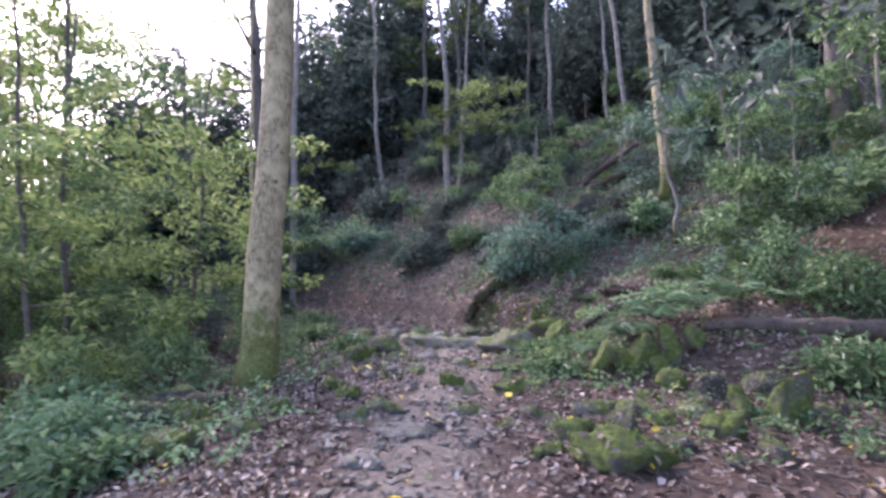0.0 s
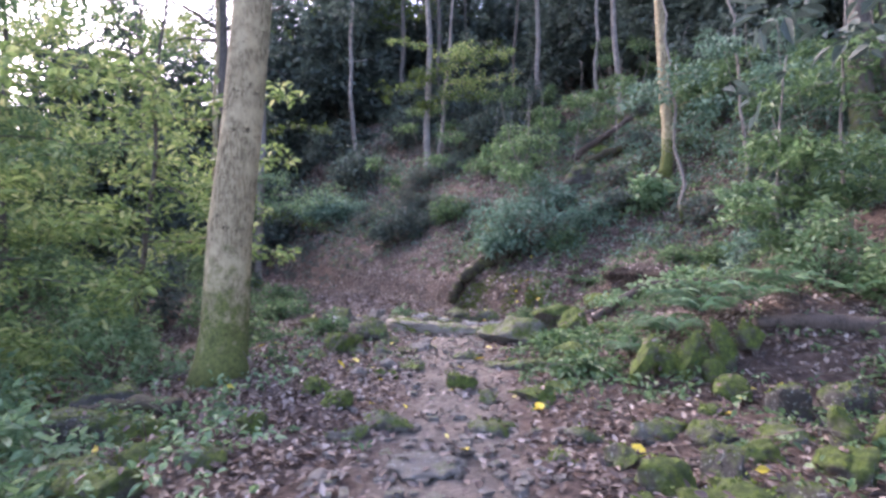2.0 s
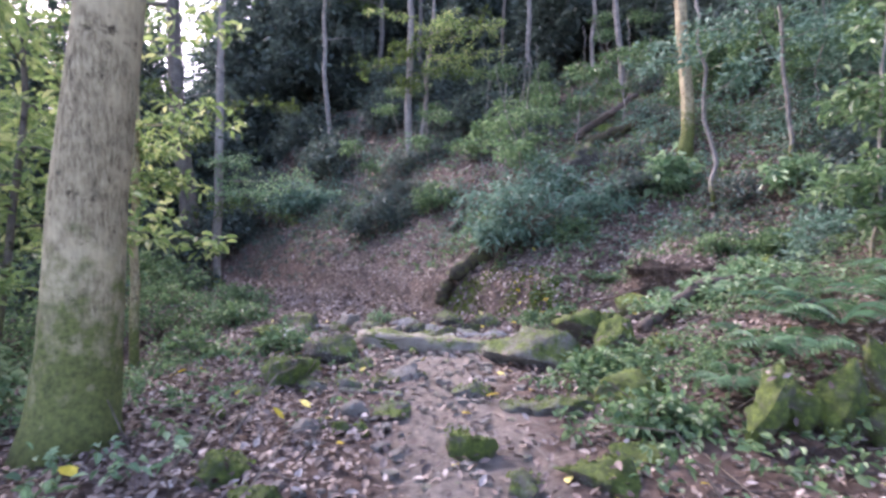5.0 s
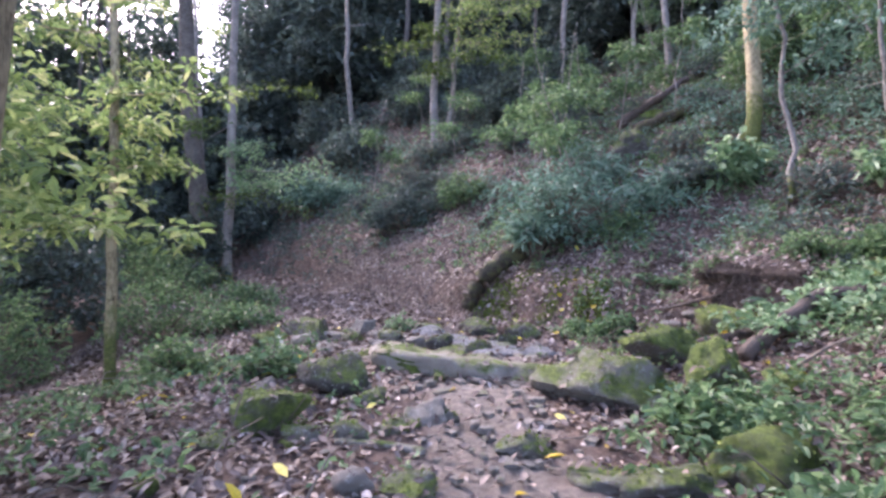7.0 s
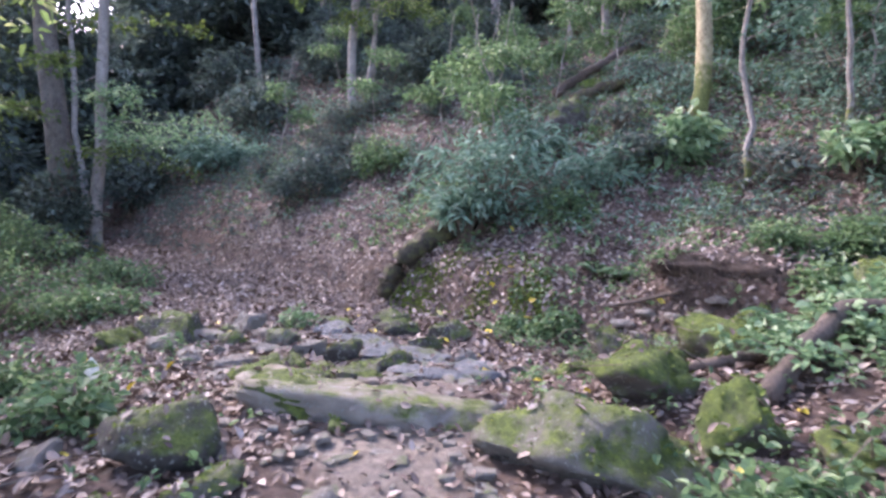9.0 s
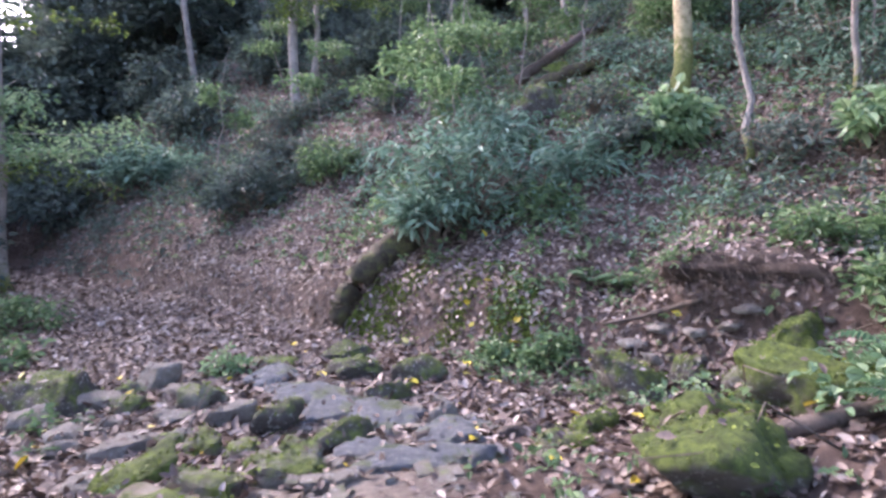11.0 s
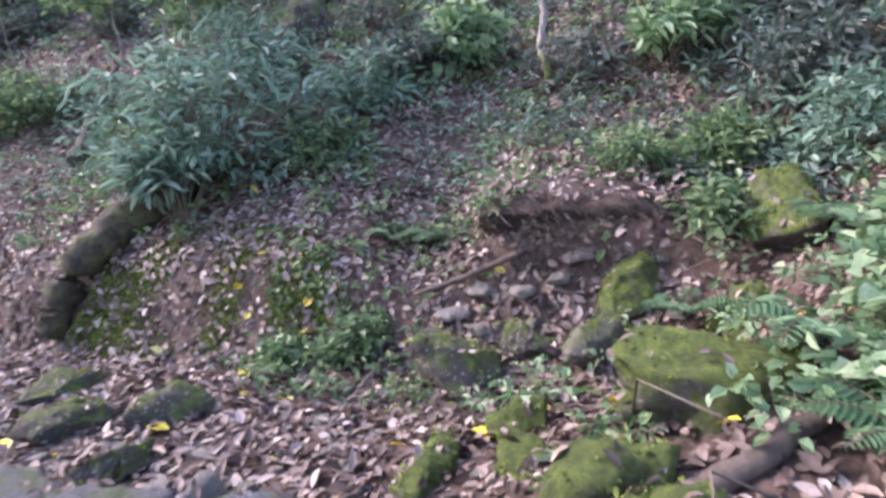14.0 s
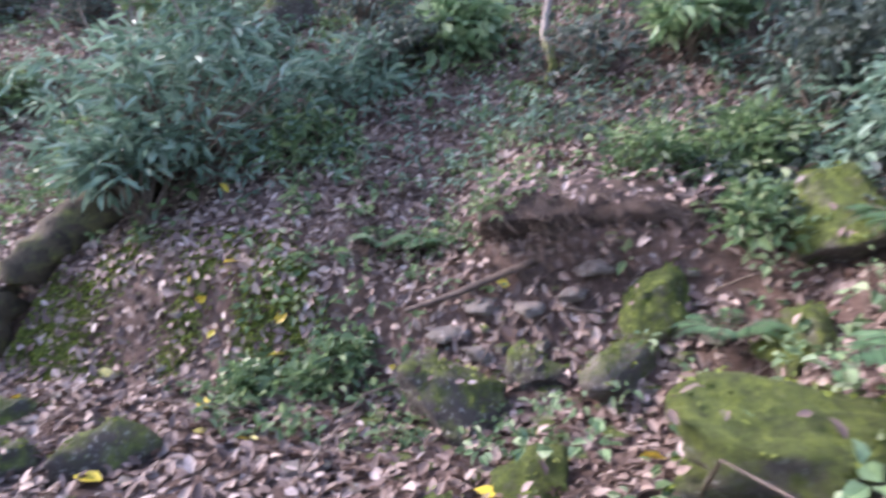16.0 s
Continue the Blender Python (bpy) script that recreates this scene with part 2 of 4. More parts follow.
def height(x, y):
    """Height of the forest floor."""
    x, y = np.asarray(x, float), np.asarray(y, float)
    s = foot(x, y)
    z = 0.10 + 0.05 * np.sin(0.9 * x + 1.0) * np.sin(0.7 * y)
    z = z + 0.28 * np.clip(x - 1.3, 0, 2.6) * smooth(6.0, 7.6, y) * (1 - smooth(9.6, 11.0, y))
    z = z - 0.26 * smooth(10.0, 11.8, y) * (1 - smooth(17, 26, y))
    z = z - 0.20 * np.clip(-1.9 - x, 0, 6) * (1 - 0.8 * smooth(13, 20, y))
    z = z - 0.12 * np.clip(-4.0 - s, 0, 60) * smooth(12, 18, y)
    z = z - 0.10 * np.clip(x - 2.0, 0, 3) * (1 - smooth(5.2, 6.6, y))
    z = z + 0.05 * np.exp(-((x + 2.4) ** 2 + (y - 7.25) ** 2) / 0.5)
    k = np.clip(0.8 - 0.04 * x, 0.6, 0.95)
    up = np.clip(s, 0, 70)
    z = z + 0.38 * smooth(0.0, 0.55, s) + k * np.clip(up - 0.3, 0, 70) * (1 - 0.25 * smooth(25, 70, up))
    z = z + 0.36 * smooth(0.5, 0.66, s) * (1 - smooth(1.0, 3.0, s)) * np.exp(-(((x - 4.0) * 0.57 - (y - 11.8) * 0.82) / 0.95) ** 4)
    along_bank = (x - 4.0) * 0.57 - (y - 11.8) * 0.82
    z = z + 0.30 * smooth(0.0, 0.4, s) * (1 - smooth(-2.4, -1.3, along_bank)) * smooth(-6.6, -5.0, along_bank)
    z = z + 0.10 * np.sin(1.7 * x + 0.6 * y) * np.sin(1.3 * y - 0.4 * x) * smooth(0.3, 3, s)
    return z


# ---- forest floor ----
TRAIL = [(-0.3, -3.0), (-0.25, 3.0), (-0.2, 4.6), (0.0, 6.0), (0.1, 7.0), (0.1, 8.3), (0.1, 9.6), (0.5, 12.0), (-0.6, 15.0), (-3.3, 19.5), (-6.8, 24.5), (-10.0, 29.0)]


def off_trail(x, y):
    """Distance from the middle of the trodden line."""
    best = np.full(np.shape(x), 1e9)
    for (ax, ay), (bx, by) in zip(TRAIL, TRAIL[1:]):
        dx, dy = bx - ax, by - ay
        k = np.clip(((x - ax) * dx + (y - ay) * dy) / (dx * dx + dy * dy), 0, 1)
        best = np.minimum(best, np.hypot(x - ax - k * dx, y - ay - k * dy))
    return best


def axis(lo, hi, step, far):
    mid = list(np.arange(lo, hi, step))
    s, up, v = step, [], hi
    while v < far:
        up.append(v)
        s *= 1.09
        v += s
    s, down, v = step, [], lo
    while v > -far:
        s *= 1.09
        v -= s
        down.append(v)
    return np.array(down[::-1] + mid + up)


def build_floor():
    xs, ys = axis(-5.0, 6.5, 0.09, 500), axis(3.0, 17.5, 0.09, 500)
    gx, gy = np.meshgrid(xs, ys)
    z = height(gx, gy)
    rng = np.random.default_rng(4)
    near = np.exp(-((gx / 14) ** 2 + ((gy - 10) / 16) ** 2))
    z = z + near * (0.028 * np.sin(5.1 * gx + 2 * np.sin(2.3 * gy)) * np.sin(4.3 * gy + 1.7 * np.sin(3.1 * gx)) + rng.normal(size=z.shape) * 0.009)
    nx, ny = len(xs), len(ys)
    i = (np.arange(ny - 1)[:, None] * nx + np.arange(nx - 1)[None]).reshape(-1)
    quads = np.stack([i, i + 1, i + nx + 1, i + nx], -1)
    me = mesh_of("ground", np.stack([gx, gy, z], -1).reshape(-1, 3), quads, GROUND)
    worn = np.clip(1.0 - off_trail(gx, gy) / (0.95 + 0.12 * (gy < 7.5)), 0, 1) * (gy < 17)
    me.attributes.new("trodden", "FLOAT", "POINT").data.foreach_set("value", worn.ravel().astype(np.float32))
    tagged(new("ground", me), "brown forest floor of soil and dead leaves with a trodden trail", "ground", kind="structure")


build_floor()


def scatter(rng, n, x0, x1, y0, y1, keep):
    x, y = rng.uniform(x0, x1, n), rng.uniform(y0, y1, n)
    k = rng.uniform(size=n) < keep(x, y)
    return x[k], y[k]


def litter(name, label, n, box, size, mat, keep, seed, lift=0.012):
    rng = np.random.default_rng(seed)
    x, y = scatter(rng, n, *box, keep)
    n = len(x)
    e = 0.05
    hz = height(x, y)
    normal = np.stack([-(height(x + e, y) - hz) / e, -(height(x, y + e) - hz) / e, np.ones(n)], -1)
    normal = unit(unit(normal) + rng.normal(size=(n, 3)) * 0.32)
    way = np.cross(normal, unit(rng.normal(size=(n, 3))))
    length = size * rng.uniform(0.55, 1.3, n)
    base = np.stack([x, y, hz + lift + rng.uniform(0, 0.02, n)], -1)
    v, f = blades(base, way, normal, length, length * rng.uniform(0.4, 0.65, n), 0.28, -0.1)
    tagged(new(name, mesh_of(name, v, f, mat)), label, "leaves", kind="stuff")


def clear_trail(x, y):
    return np.clip(0.2 + 0.8 * (off_trail(x, y) - 0.3), 0.2, 1.0)


litter("leaf_litter", "dry brown fallen leaves lying on the forest floor", 52000, (-4.5, 6.5, 2.5, 11.0), 0.068, LITTER, lambda x, y: clear_trail(x, y) * (1 - 0.55 * (x > 1.1) * (y < 6.7)), 11)
litter("leaf_litter", "dry brown fallen leaves covering the floor and lower bank", 90000, (-7.0, 9.0, 11.0, 21.0), 0.085, LITTER, lambda x, y: np.clip(0.4 + 0.7 * off_trail(x, y) + 0.5 * (y > 13), 0.4, 1.0), 12)
litter("leaf_litter", "dry brown fallen leaves on the steep wooded slope", 60000, (-14.0, 16.0, 20.0, 40.0), 0.15, LITTER, lambda x, y: 0.8 * (foot(x, y) > -3), 13)
litter("leaf_litter", "dry brown fallen leaves on the shaded bank", 14000, (6.5, 16.0, 5.0, 20.0), 0.11, LITTER, lambda x, y: 0.9 + 0 * x, 15)
litter("leaf_litter", "dry brown fallen leaves along the lower trail", 16000, (-6.0, 7.0, -5.0, 2.5), 0.09, LITTER, clear_trail, 16)
litter("leaf_litter", "dry brown fallen leaves under the undergrowth", 12000, (-11.0, -4.5, 1.0, 14.0), 0.1, LITTER, clear_trail, 17)
litter("yellow_leaf_scatter", "bright yellow fallen leaves scattered on the brown litter", 190, (-3.2, 3.6, 3.2, 15.0), 0.10, YELLOW, lambda x, y: 0.75 + 0 * x, 14, 0.03)


# ---- stones ----
def stone_mesh(seed, sx, sy, sz, flat=0.44, rough=0.3, mat=HALF, cuts=4, block=False):
    """A broken, weathered stone: a ball or block with faces cut off and a roughened skin."""
    rng = np.random.default_rng(seed)
    bm = bmesh.new()
    bmesh.ops.create_icosphere(bm, subdivisions=cuts, radius=1.0)
    planes = unit(rng.normal(size=(13, 3)))
    reach = rng.uniform(flat, 0.92, 13)
    off = Vector(rng.uniform(-50, 50, 3))
    small = min(sx, sy, sz)
    for v in bm.verts:
        c = np.array(v.co)
        if block:
            c = c / (np.sum(np.abs(c) ** 7) ** (1 / 7)) * 0.9
        for p, d in zip(planes, reach):
            over = c @ p - d * (1.25 if block else 1.0)
            if over > 0:
                c = c - p * over * 0.97
        q = Vector((c[0] * sx / small, c[1] * sy / small, c[2] * sz / small))
        k = rough * (noise.fractal(q * 0.9 + off, 0.8, 2.1, 5) + 0.5 * noise.noise(q * 0.45 + off))
        ridge = 0.06 * abs(noise.noise(Vector((q.x * 0.8, q.y * 0.8, q.z * 5)) + off)) if block else 0.0
        c = c * (1 + k * (0.8 if block else 1.0) - ridge)
        v.co = (c[0] * sx, c[1] * sy, c[2] * sz)
    for f in bm.faces:
        f.smooth = True
    me = bpy.data.meshes.new("rock")
    bm.to_mesh(me)
    bm.free()
    me.materials.append(mat)
    return me


STONE_TOPS = []


def rock(x, y, wide, deep, tall, mat, label, turn=0.0, tilt=0.0, lean=0.0, sink=0.42, seed=0, z=None, name="rock", group="", block=False):
    cuts = 4 if max(wide, deep, tall) > 0.32 else 3
    ob = new(name, stone_mesh(seed + int(abs(x) * 37 + abs(y) * 91), wide / 2 * 1.02, deep / 2 * 1.02, tall / 2 * 1.05, mat=mat, cuts=cuts, block=block))
    base = on_ground(x, y) if z is None else z
    ob.matrix_world = pose(x, y, base + tall * (0.44 - sink), tilt, lean, turn)
    co = np.empty(len(ob.data.vertices) * 3)
    ob.data.vertices.foreach_get("co", co)
    nr = np.empty(len(co))
    ob.data.vertices.foreach_get("normal", nr)
    m = np.array(ob.matrix_world)
    top = co.reshape(-1, 3) @ m[:3, :3].T + m[:3, 3]
    up = nr.reshape(-1, 3) @ m[:3, :3].T
    keep = up[:, 2] > 0.45
    STONE_TOPS.append((top[keep], up[keep], wide * deep, mat))
    return tagged(ob, label, "rock", group)


MOSSY_LABEL = "small stone covered in bright green moss"
GREY_LABEL = "flat grey stone half sunk in the trail"
# stones on and beside the trail
rock(0.03, 6.88, 0.40, 0.36, 0.36, MOSSY, "mossy green rock beside the trodden trail")
rock(1.05, 6.72, 0.34, 0.32, 0.30, MOSSY, MOSSY_LABEL)
rock(0.22, 5.50, 0.42, 0.34, 0.20, HALF, "grey-green stone at the edge of the trail", 20, 8)
rock(-0.32, 4.72, 0.52, 0.40, 0.16, BARE, GREY_LABEL, 15, 0, 4)
rock(-0.62, 4.05, 0.42, 0.34, 0.12, BARE, GREY_LABEL, -20)
rock(0.56, 4.82, 0.28, 0.24, 0.18, HALF, "small rounded stone on the trail edge", 40)
rock(1.05, 4.40, 0.50, 0.38, 0.30, MOSSY, "dark mossy stone among dead leaves", 10, 10)
rock(0.75, 4.05, 0.40, 0.28, 0.16, MOSSY, "low mossy stone among dead leaves", 70)
rock(-0.86, 5.28, 0.34, 0.26, 0.18, HALF, "brown stone poking out of dead leaves", 30)
rock(0.86, 5.25, 0.28, 0.24, 0.16, HALF, "brown stone poking out of dead leaves", -20)
rock(-1.60, 5.45, 0.30, 0.28, 0.26, MOSSY, MOSSY_LABEL, 0, 10)
rock(-1.30, 6.50, 0.36, 0.3, 0.30, MOSSY, MOSSY_LABEL, 50)
rock(-0.95, 4.55, 0.3, 0.24, 0.12, BARE, GREY_LABEL, 50)
rock(1.55, 5.35, 0.4, 0.3, 0.22, HALF, "stone half buried in dead leaves", 50)
rock(1.9, 4.75, 0.34, 0.3, 0.24, MOSSY, "low mossy stone among dead leaves", 10)
rock(2.35, 5.2, 0.4, 0.34, 0.24, HALF, "stone half buried in dead leaves", 80)
rock(2.05, 5.75, 0.3, 0.26, 0.22, MOSSY, MOSSY_LABEL, 30)
rock(3.12, 5.00, 0.46, 0.4, 0.66, MOSSY, "upright mossy boulder on the leafy ground", 15, 0, 6, 0.2, block=True)
rock(2.72, 5.12, 0.3, 0.3, 0.42, MOSSY, "small mossy boulder leaning on a larger one", 15, 0, -14, 0.2)
rock(-2.95, 5.75, 0.85, 0.6, 0.46, DARKROCK, "dark mossy boulder below the tree", 25, 0, 0, 0.25)
rock(-2.45, 5.62, 0.45, 0.34, 0.28, MOSSY, "mossy rock beside the tree foot", 10)
rock(-2.25, 5.1, 0.4, 0.34, 0.3, MOSSY, "mossy rock beside the tree foot", 60)
for x, y, w, d, h, turn, mat in ((-1.05, 6.05, 0.34, 0.3, 0.3, 20, MOSSY), (-0.62, 5.55, 0.4, 0.28, 0.2, 5, HALF), (0.3, 6.3, 0.3, 0.24, 0.16, 60, HALF), (0.75, 6.35, 0.6, 0.34, 0.26, -15, MOSSY), (0.95, 4.75, 0.32, 0.3, 0.26, 0, DARKROCK), (1.45, 4.35, 0.42, 0.36, 0.42, 30, DARKROCK), (1.75, 5.1, 0.36, 0.3, 0.32, 70, DARKROCK), (2.3, 4.5, 0.46, 0.36, 0.36, 10, MOSSY), (2.75, 5.75, 0.4, 0.34, 0.42, -20, DARKROCK), (2.5, 6.15, 0.34, 0.3, 0.3, 40, MOSSY), (3.4, 5.9, 0.4, 0.34, 0.5, 0, DARKROCK), (-2.6, 4.75, 0.7, 0.5, 0.42, 15, DARKROCK), (-2.1, 4.35, 0.5, 0.4, 0.34, -25, MOSSY), (-3.1, 6.45, 0.8, 0.5, 0.5, 10, DARKROCK), (-1.75, 4.85, 0.36, 0.3, 0.22, 35, HALF)):
    rock(x, y, w, d, h, mat, "weathered mossy stone standing out of the leaves", turn, 6, 8, 0.3, group="stones near the trail")
rock(1.2, 3.7, 0.85, 0.5, 0.34, MOSSY, "bright green mossy boulder beside the lower trail", -12, 0, 6, 0.3, name="boulder")
rngr = np.random.default_rng(21)
for k in range(15):
    x, y, w = rngr.uniform(1.1, 4.2), rngr.uniform(3.7, 6.2), rngr.uniform(0.14, 0.36)
    rock(x, y, w, w * 0.8, w * 0.75, (DARKROCK, HALF, DARKROCK)[k % 3], "small mossy stone half buried in dead leaves", 40 * k, 8, -6, 0.4, k, group="stones in the litter")
for k in range(22):
    x, y, w = rngr.uniform(-2.2, 0.2), rngr.uniform(7.2, 10.6), rngr.uniform(0.12, 0.32)
    rock(x - 0.3, y, w, w * 0.8, w * 0.7, (HALF, BARE, MOSSY)[k % 3], "small stone among leaves beside the trail", 40 * k, 8, -6, 0.38, k, group="stones beside the trail", block=k % 2 == 0)
for k in range(30):
    x, y, w = rngr.uniform(-2.4, 0.0), rngr.uniform(11.0, 13.6), rngr.uniform(0.12, 0.34)
    rock(x, y, w, w * 0.7, w * 0.5, (BARE, HALF, BARE)[k % 3], "broken stone in a rubble pile by the trail", 40 * k, 8, -6, 0.3, k, group="rubble stones", name="stone", block=True)
# broken upright stones under the ferns
UP = "moss-covered upright stones"
for x, y, w, d, h, lean in ((1.86, 6.62, 0.16, 0.26, 0.62, 22), (2.14, 6.66, 0.26, 0.24, 0.40, 5), (2.36, 6.58, 0.40, 0.26, 0.66, 12), (2.74, 6.72, 0.36, 0.28, 0.62, -12), (3.1, 6.85, 0.34, 0.28, 0.4, -20), (2.5, 6.48, 0.24, 0.2, 0.3, 0)):
    rock(x, y, w, d, h, MOSSY, "upright moss-covered stone under the ferns", 10, -8, lean, 0.14, group=UP)
# low stones before the step
rock(0.30, 8.12, 0.46, 0.34, 0.24, HALF, "mossy flat stone beside the dirt trail", 20)
rock(-0.44, 7.62, 0.38, 0.28, 0.22, HALF, "grey-brown stone on the dirt trail", -10)
rock(-0.28, 8.62, 0.34, 0.30, 0.30, BARE, "angular grey stone beside the trail", 40, 15, 20)
rock(-0.5, 8.45, 0.34, 0.26, 0.18, HALF, "angular grey stone beside the trail", 10)
rock(-1.28, 8.42, 0.62, 0.46, 0.44, MOSSY, "mossy stepped rock beside the trail", 20, 0, 12, 0.2)
rock(-1.02, 9.28, 0.56, 0.44, 0.42, DARKROCK, "dark rock with a mossy top", 10, 0, -6, 0.2)
rock(-0.75, 8.95, 0.4, 0.34, 0.2, HALF, "flat mossy stone beside the trail", 30)
rock(0.86, 7.62, 0.78, 0.5, 0.26, HALF, "low flat mossy slab at the trail side", -10, 0, 4)
rock(1.55, 7.68, 0.80, 0.52, 0.40, MOSSY, "broad mossy slab among ground plants", -8, 0, -5)
rock(0.95, 8.35, 0.30, 0.24, 0.14, BARE, "small grey stone on the trail side", 30)
def pebbles(name, label, n, box, size, mat, keep, seed):
    """Small broken stones: roughened blocks strewn over the floor."""
    rng = np.random.default_rng(seed)
    x, y = scatter(rng, n, *box, keep)
    n = len(x)
    cube = np.array([(i, j, k) for k in (-1, 1) for j in (-1, 1) for i in (-1, 1)], float)
    face = np.array([(0, 2, 3, 1), (4, 5, 7, 6), (0, 1, 5, 4), (2, 6, 7, 3), (0, 4, 6, 2), (1, 3, 7, 5)])
    a = rng.uniform(0, 6.28, n)
    dim = size * rng.uniform(0.3, 1.0, (n, 1)) ** 1.6 * np.stack([rng.uniform(0.6, 1.2, n), rng.uniform(0.5, 0.9, n), rng.uniform(0.25, 0.5, n)], -1)
    c = cube[None] * dim[:, None] * rng.uniform(0.6, 1.1, (n, 8, 3)) * 0.5
    v = np.stack([c[..., 0] * np.cos(a)[:, None] - c[..., 1] * np.sin(a)[:, None], c[..., 0] * np.sin(a)[:, None] + c[..., 1] * np.cos(a)[:, None], c[..., 2]], -1)
    v += np.stack([x, y, height(x, y) + 0.012], -1)[:, None]
    f = (np.arange(n)[:, None, None] * 8 + face[None]).reshape(-1, 4)
    tagged(new(name, mesh_of(name, v.reshape(-1, 3), f, mat, False)), label, "stones", kind="stuff")


pebbles("pebbles", "small broken stones strewn along the trail", 1500, (-1.4, 1.6, 3.0, 10.4), 0.12, BARE, lambda x, y: np.clip(0.9 - 0.6 * off_trail(x, y), 0.1, 1), 301)
pebbles("pebbles", "small broken stones in the stream bed", 900, (-2.2, 2.2, 10.2, 14.2), 0.16, BARE, lambda x, y: np.clip(0.8 - 0.35 * off_trail(x, y), 0.1, 1), 302)
pebbles("pebbles", "small broken stones on the gully floor", 260, (2.2, 4.4, 11.0, 12.4), 0.14, HALF, lambda x, y: 0.7 + 0 * x, 303)
# the stone step across the trail
rock(0.02, 9.82, 1.85, 0.46, 0.29, PALE, "long pale flat stone forming a step across the trail", -22, 0, 1.5, 0.34, name="stone_step", block=True)
rock(-0.52, 10.04, 0.6, 0.46, 0.32, MOSSY, "moss-topped stone at the end of the step", -24, 0, 0, 0.36, block=True)
rock(1.10, 9.0, 1.40, 0.60, 0.50, HALF, "large mossy boulder beside the stone step", -35, 0, 4, 0.24, name="boulder", block=True)
rock(1.78, 9.72, 0.80, 0.66, 0.44, MOSSY, "rounded bright mossy boulder behind the step", 20, 0, 0, 0.2, name="boulder")
rock(1.86, 8.85, 0.55, 0.45, 0.46, MOSSY, "mossy green boulder with plants around it", 50, 0, 0, 0.22)
rock(2.1, 8.45, 0.40, 0.4, 0.34, MOSSY, MOSSY_LABEL, 20)
# wet slabs behind the step
rock(0.80, 10.62, 0.95, 0.40, 0.18, WET, "smooth wet grey slab across the stream bed", -12, 0, 2, 0.5, name="slab", block=True)
rock(0.62, 11.70, 0.6, 0.75, 0.22, WET, "sloping wet blue-grey slab in the stream bed", -30, 5, 0, 0.5, name="slab", block=True)
rock(0.12, 12.60, 0.75, 1.0, 0.20, WET, "sloping wet blue-grey slab in the stream bed", 15, 4, 0, 0.5, name="slab", block=True)
rock(1.15, 11.35, 0.5, 0.42, 0.16, WET, "smooth wet grey slab in the stream bed", 20, 0, 2, 0.5, name="slab", block=True)
rock(0.32, 11.20, 0.46, 0.36, 0.36, DARKROCK, "dark stone wedged between wet slabs", 20, 0, 12, 0.25)
rock(0.0, 10.75, 0.50, 0.40, 0.32, HALF, "mossy rock behind the step", 0)
rock(1.05, 11.60, 0.34, 0.26, 0.24, BARE, "grey stone between wet slabs", 60)
rock(1.4, 11.0, 0.45, 0.2, 0.14, LOGBARK, "dark flat stone lying on the litter", 8)
rock(0.62, 13.95, 0.72, 0.5, 0.34, DARKROCK, "mossy rounded rock in the leaf litter", 5)
rock(1.16, 12.80, 0.56, 0.42, 0.40, DARKROCK, "dark mossy rounded rock in the leaf litter", -10)
rock(-0.15, 13.9, 0.6, 0.4, 0.2, HALF, "flat stone in the leaf litter", 20)
for x, y, w, d, h, turn, mat in ((0.30, 12.05, 0.6, 0.42, 0.2, 40, WET), (0.95, 11.0, 0.55, 0.3, 0.16, -30, WET), (0.45, 10.95, 0.4, 0.28, 0.18, 12, WET), (-0.2, 13.2, 0.6, 0.5, 0.2, 50, WET), (0.75, 12.25, 0.5, 0.34, 0.26, 20, DARKROCK), (0.6, 13.1, 0.55, 0.4, 0.34, -20, DARKROCK), (-0.1, 11.9, 0.46, 0.36, 0.4, 35, DARKROCK), (1.5, 10.55, 0.5, 0.3, 0.18, 15, HALF), (-0.35, 10.55, 0.5, 0.34, 0.3, -15, HALF), (-0.75, 11.0, 0.55, 0.4, 0.36, 30, MOSSY)):
    rock(x, y, w, d, h, mat, "worn stone lying in the wet stream bed", turn, 5, -6, 0.36, group="stream bed stones", block=mat is WET)
# stones on the far left bank
rock(-1.95, 12.95, 0.9, 0.6, 0.56, DARKROCK, "dark boulder with mossy top at the trail edge", 10, 0, 8, 0.2, name="boulder")
rock(-2.55, 13.2, 0.8, 0.5, 0.4, MOSSY, "mossy rock sunk in ground plants", 30)
for k, (x, y, w, d, h, turn) in enumerate(((-1.62, 12.95, 0.75, 0.32, 0.16, 25), (-1.28, 12.72, 0.32, 0.26, 0.2, 0), (-1.2, 13.35, 0.4, 0.3, 0.34, 40), (-0.45, 12.15, 0.42, 0.3, 0.26, 10), (-0.72, 12.75, 0.5, 0.4, 0.26, 60), (-0.85, 12.35, 0.34, 0.24, 0.14, 20), (-1.1, 11.75, 0.46, 0.26, 0.16, 30), (-0.55, 11.6, 0.36, 0.3, 0.2, -30), (-1.55, 12.25, 0.32, 0.24, 0.18, 70), (-0.9, 13.0, 0.28, 0.2, 0.14, 10), (-0.3, 11.35, 0.3, 0.2, 0.14, 80), (-1.9, 12.6, 0.34, 0.26, 0.2, 15))):
    rock(x, y, w, d, h, (BARE, HALF, BARE)[k % 3], "broken stone in a rubble pile by the trail", turn, 6, 8 - 5 * (k % 4), 0.25, group="rubble stones", name="stone", block=True)
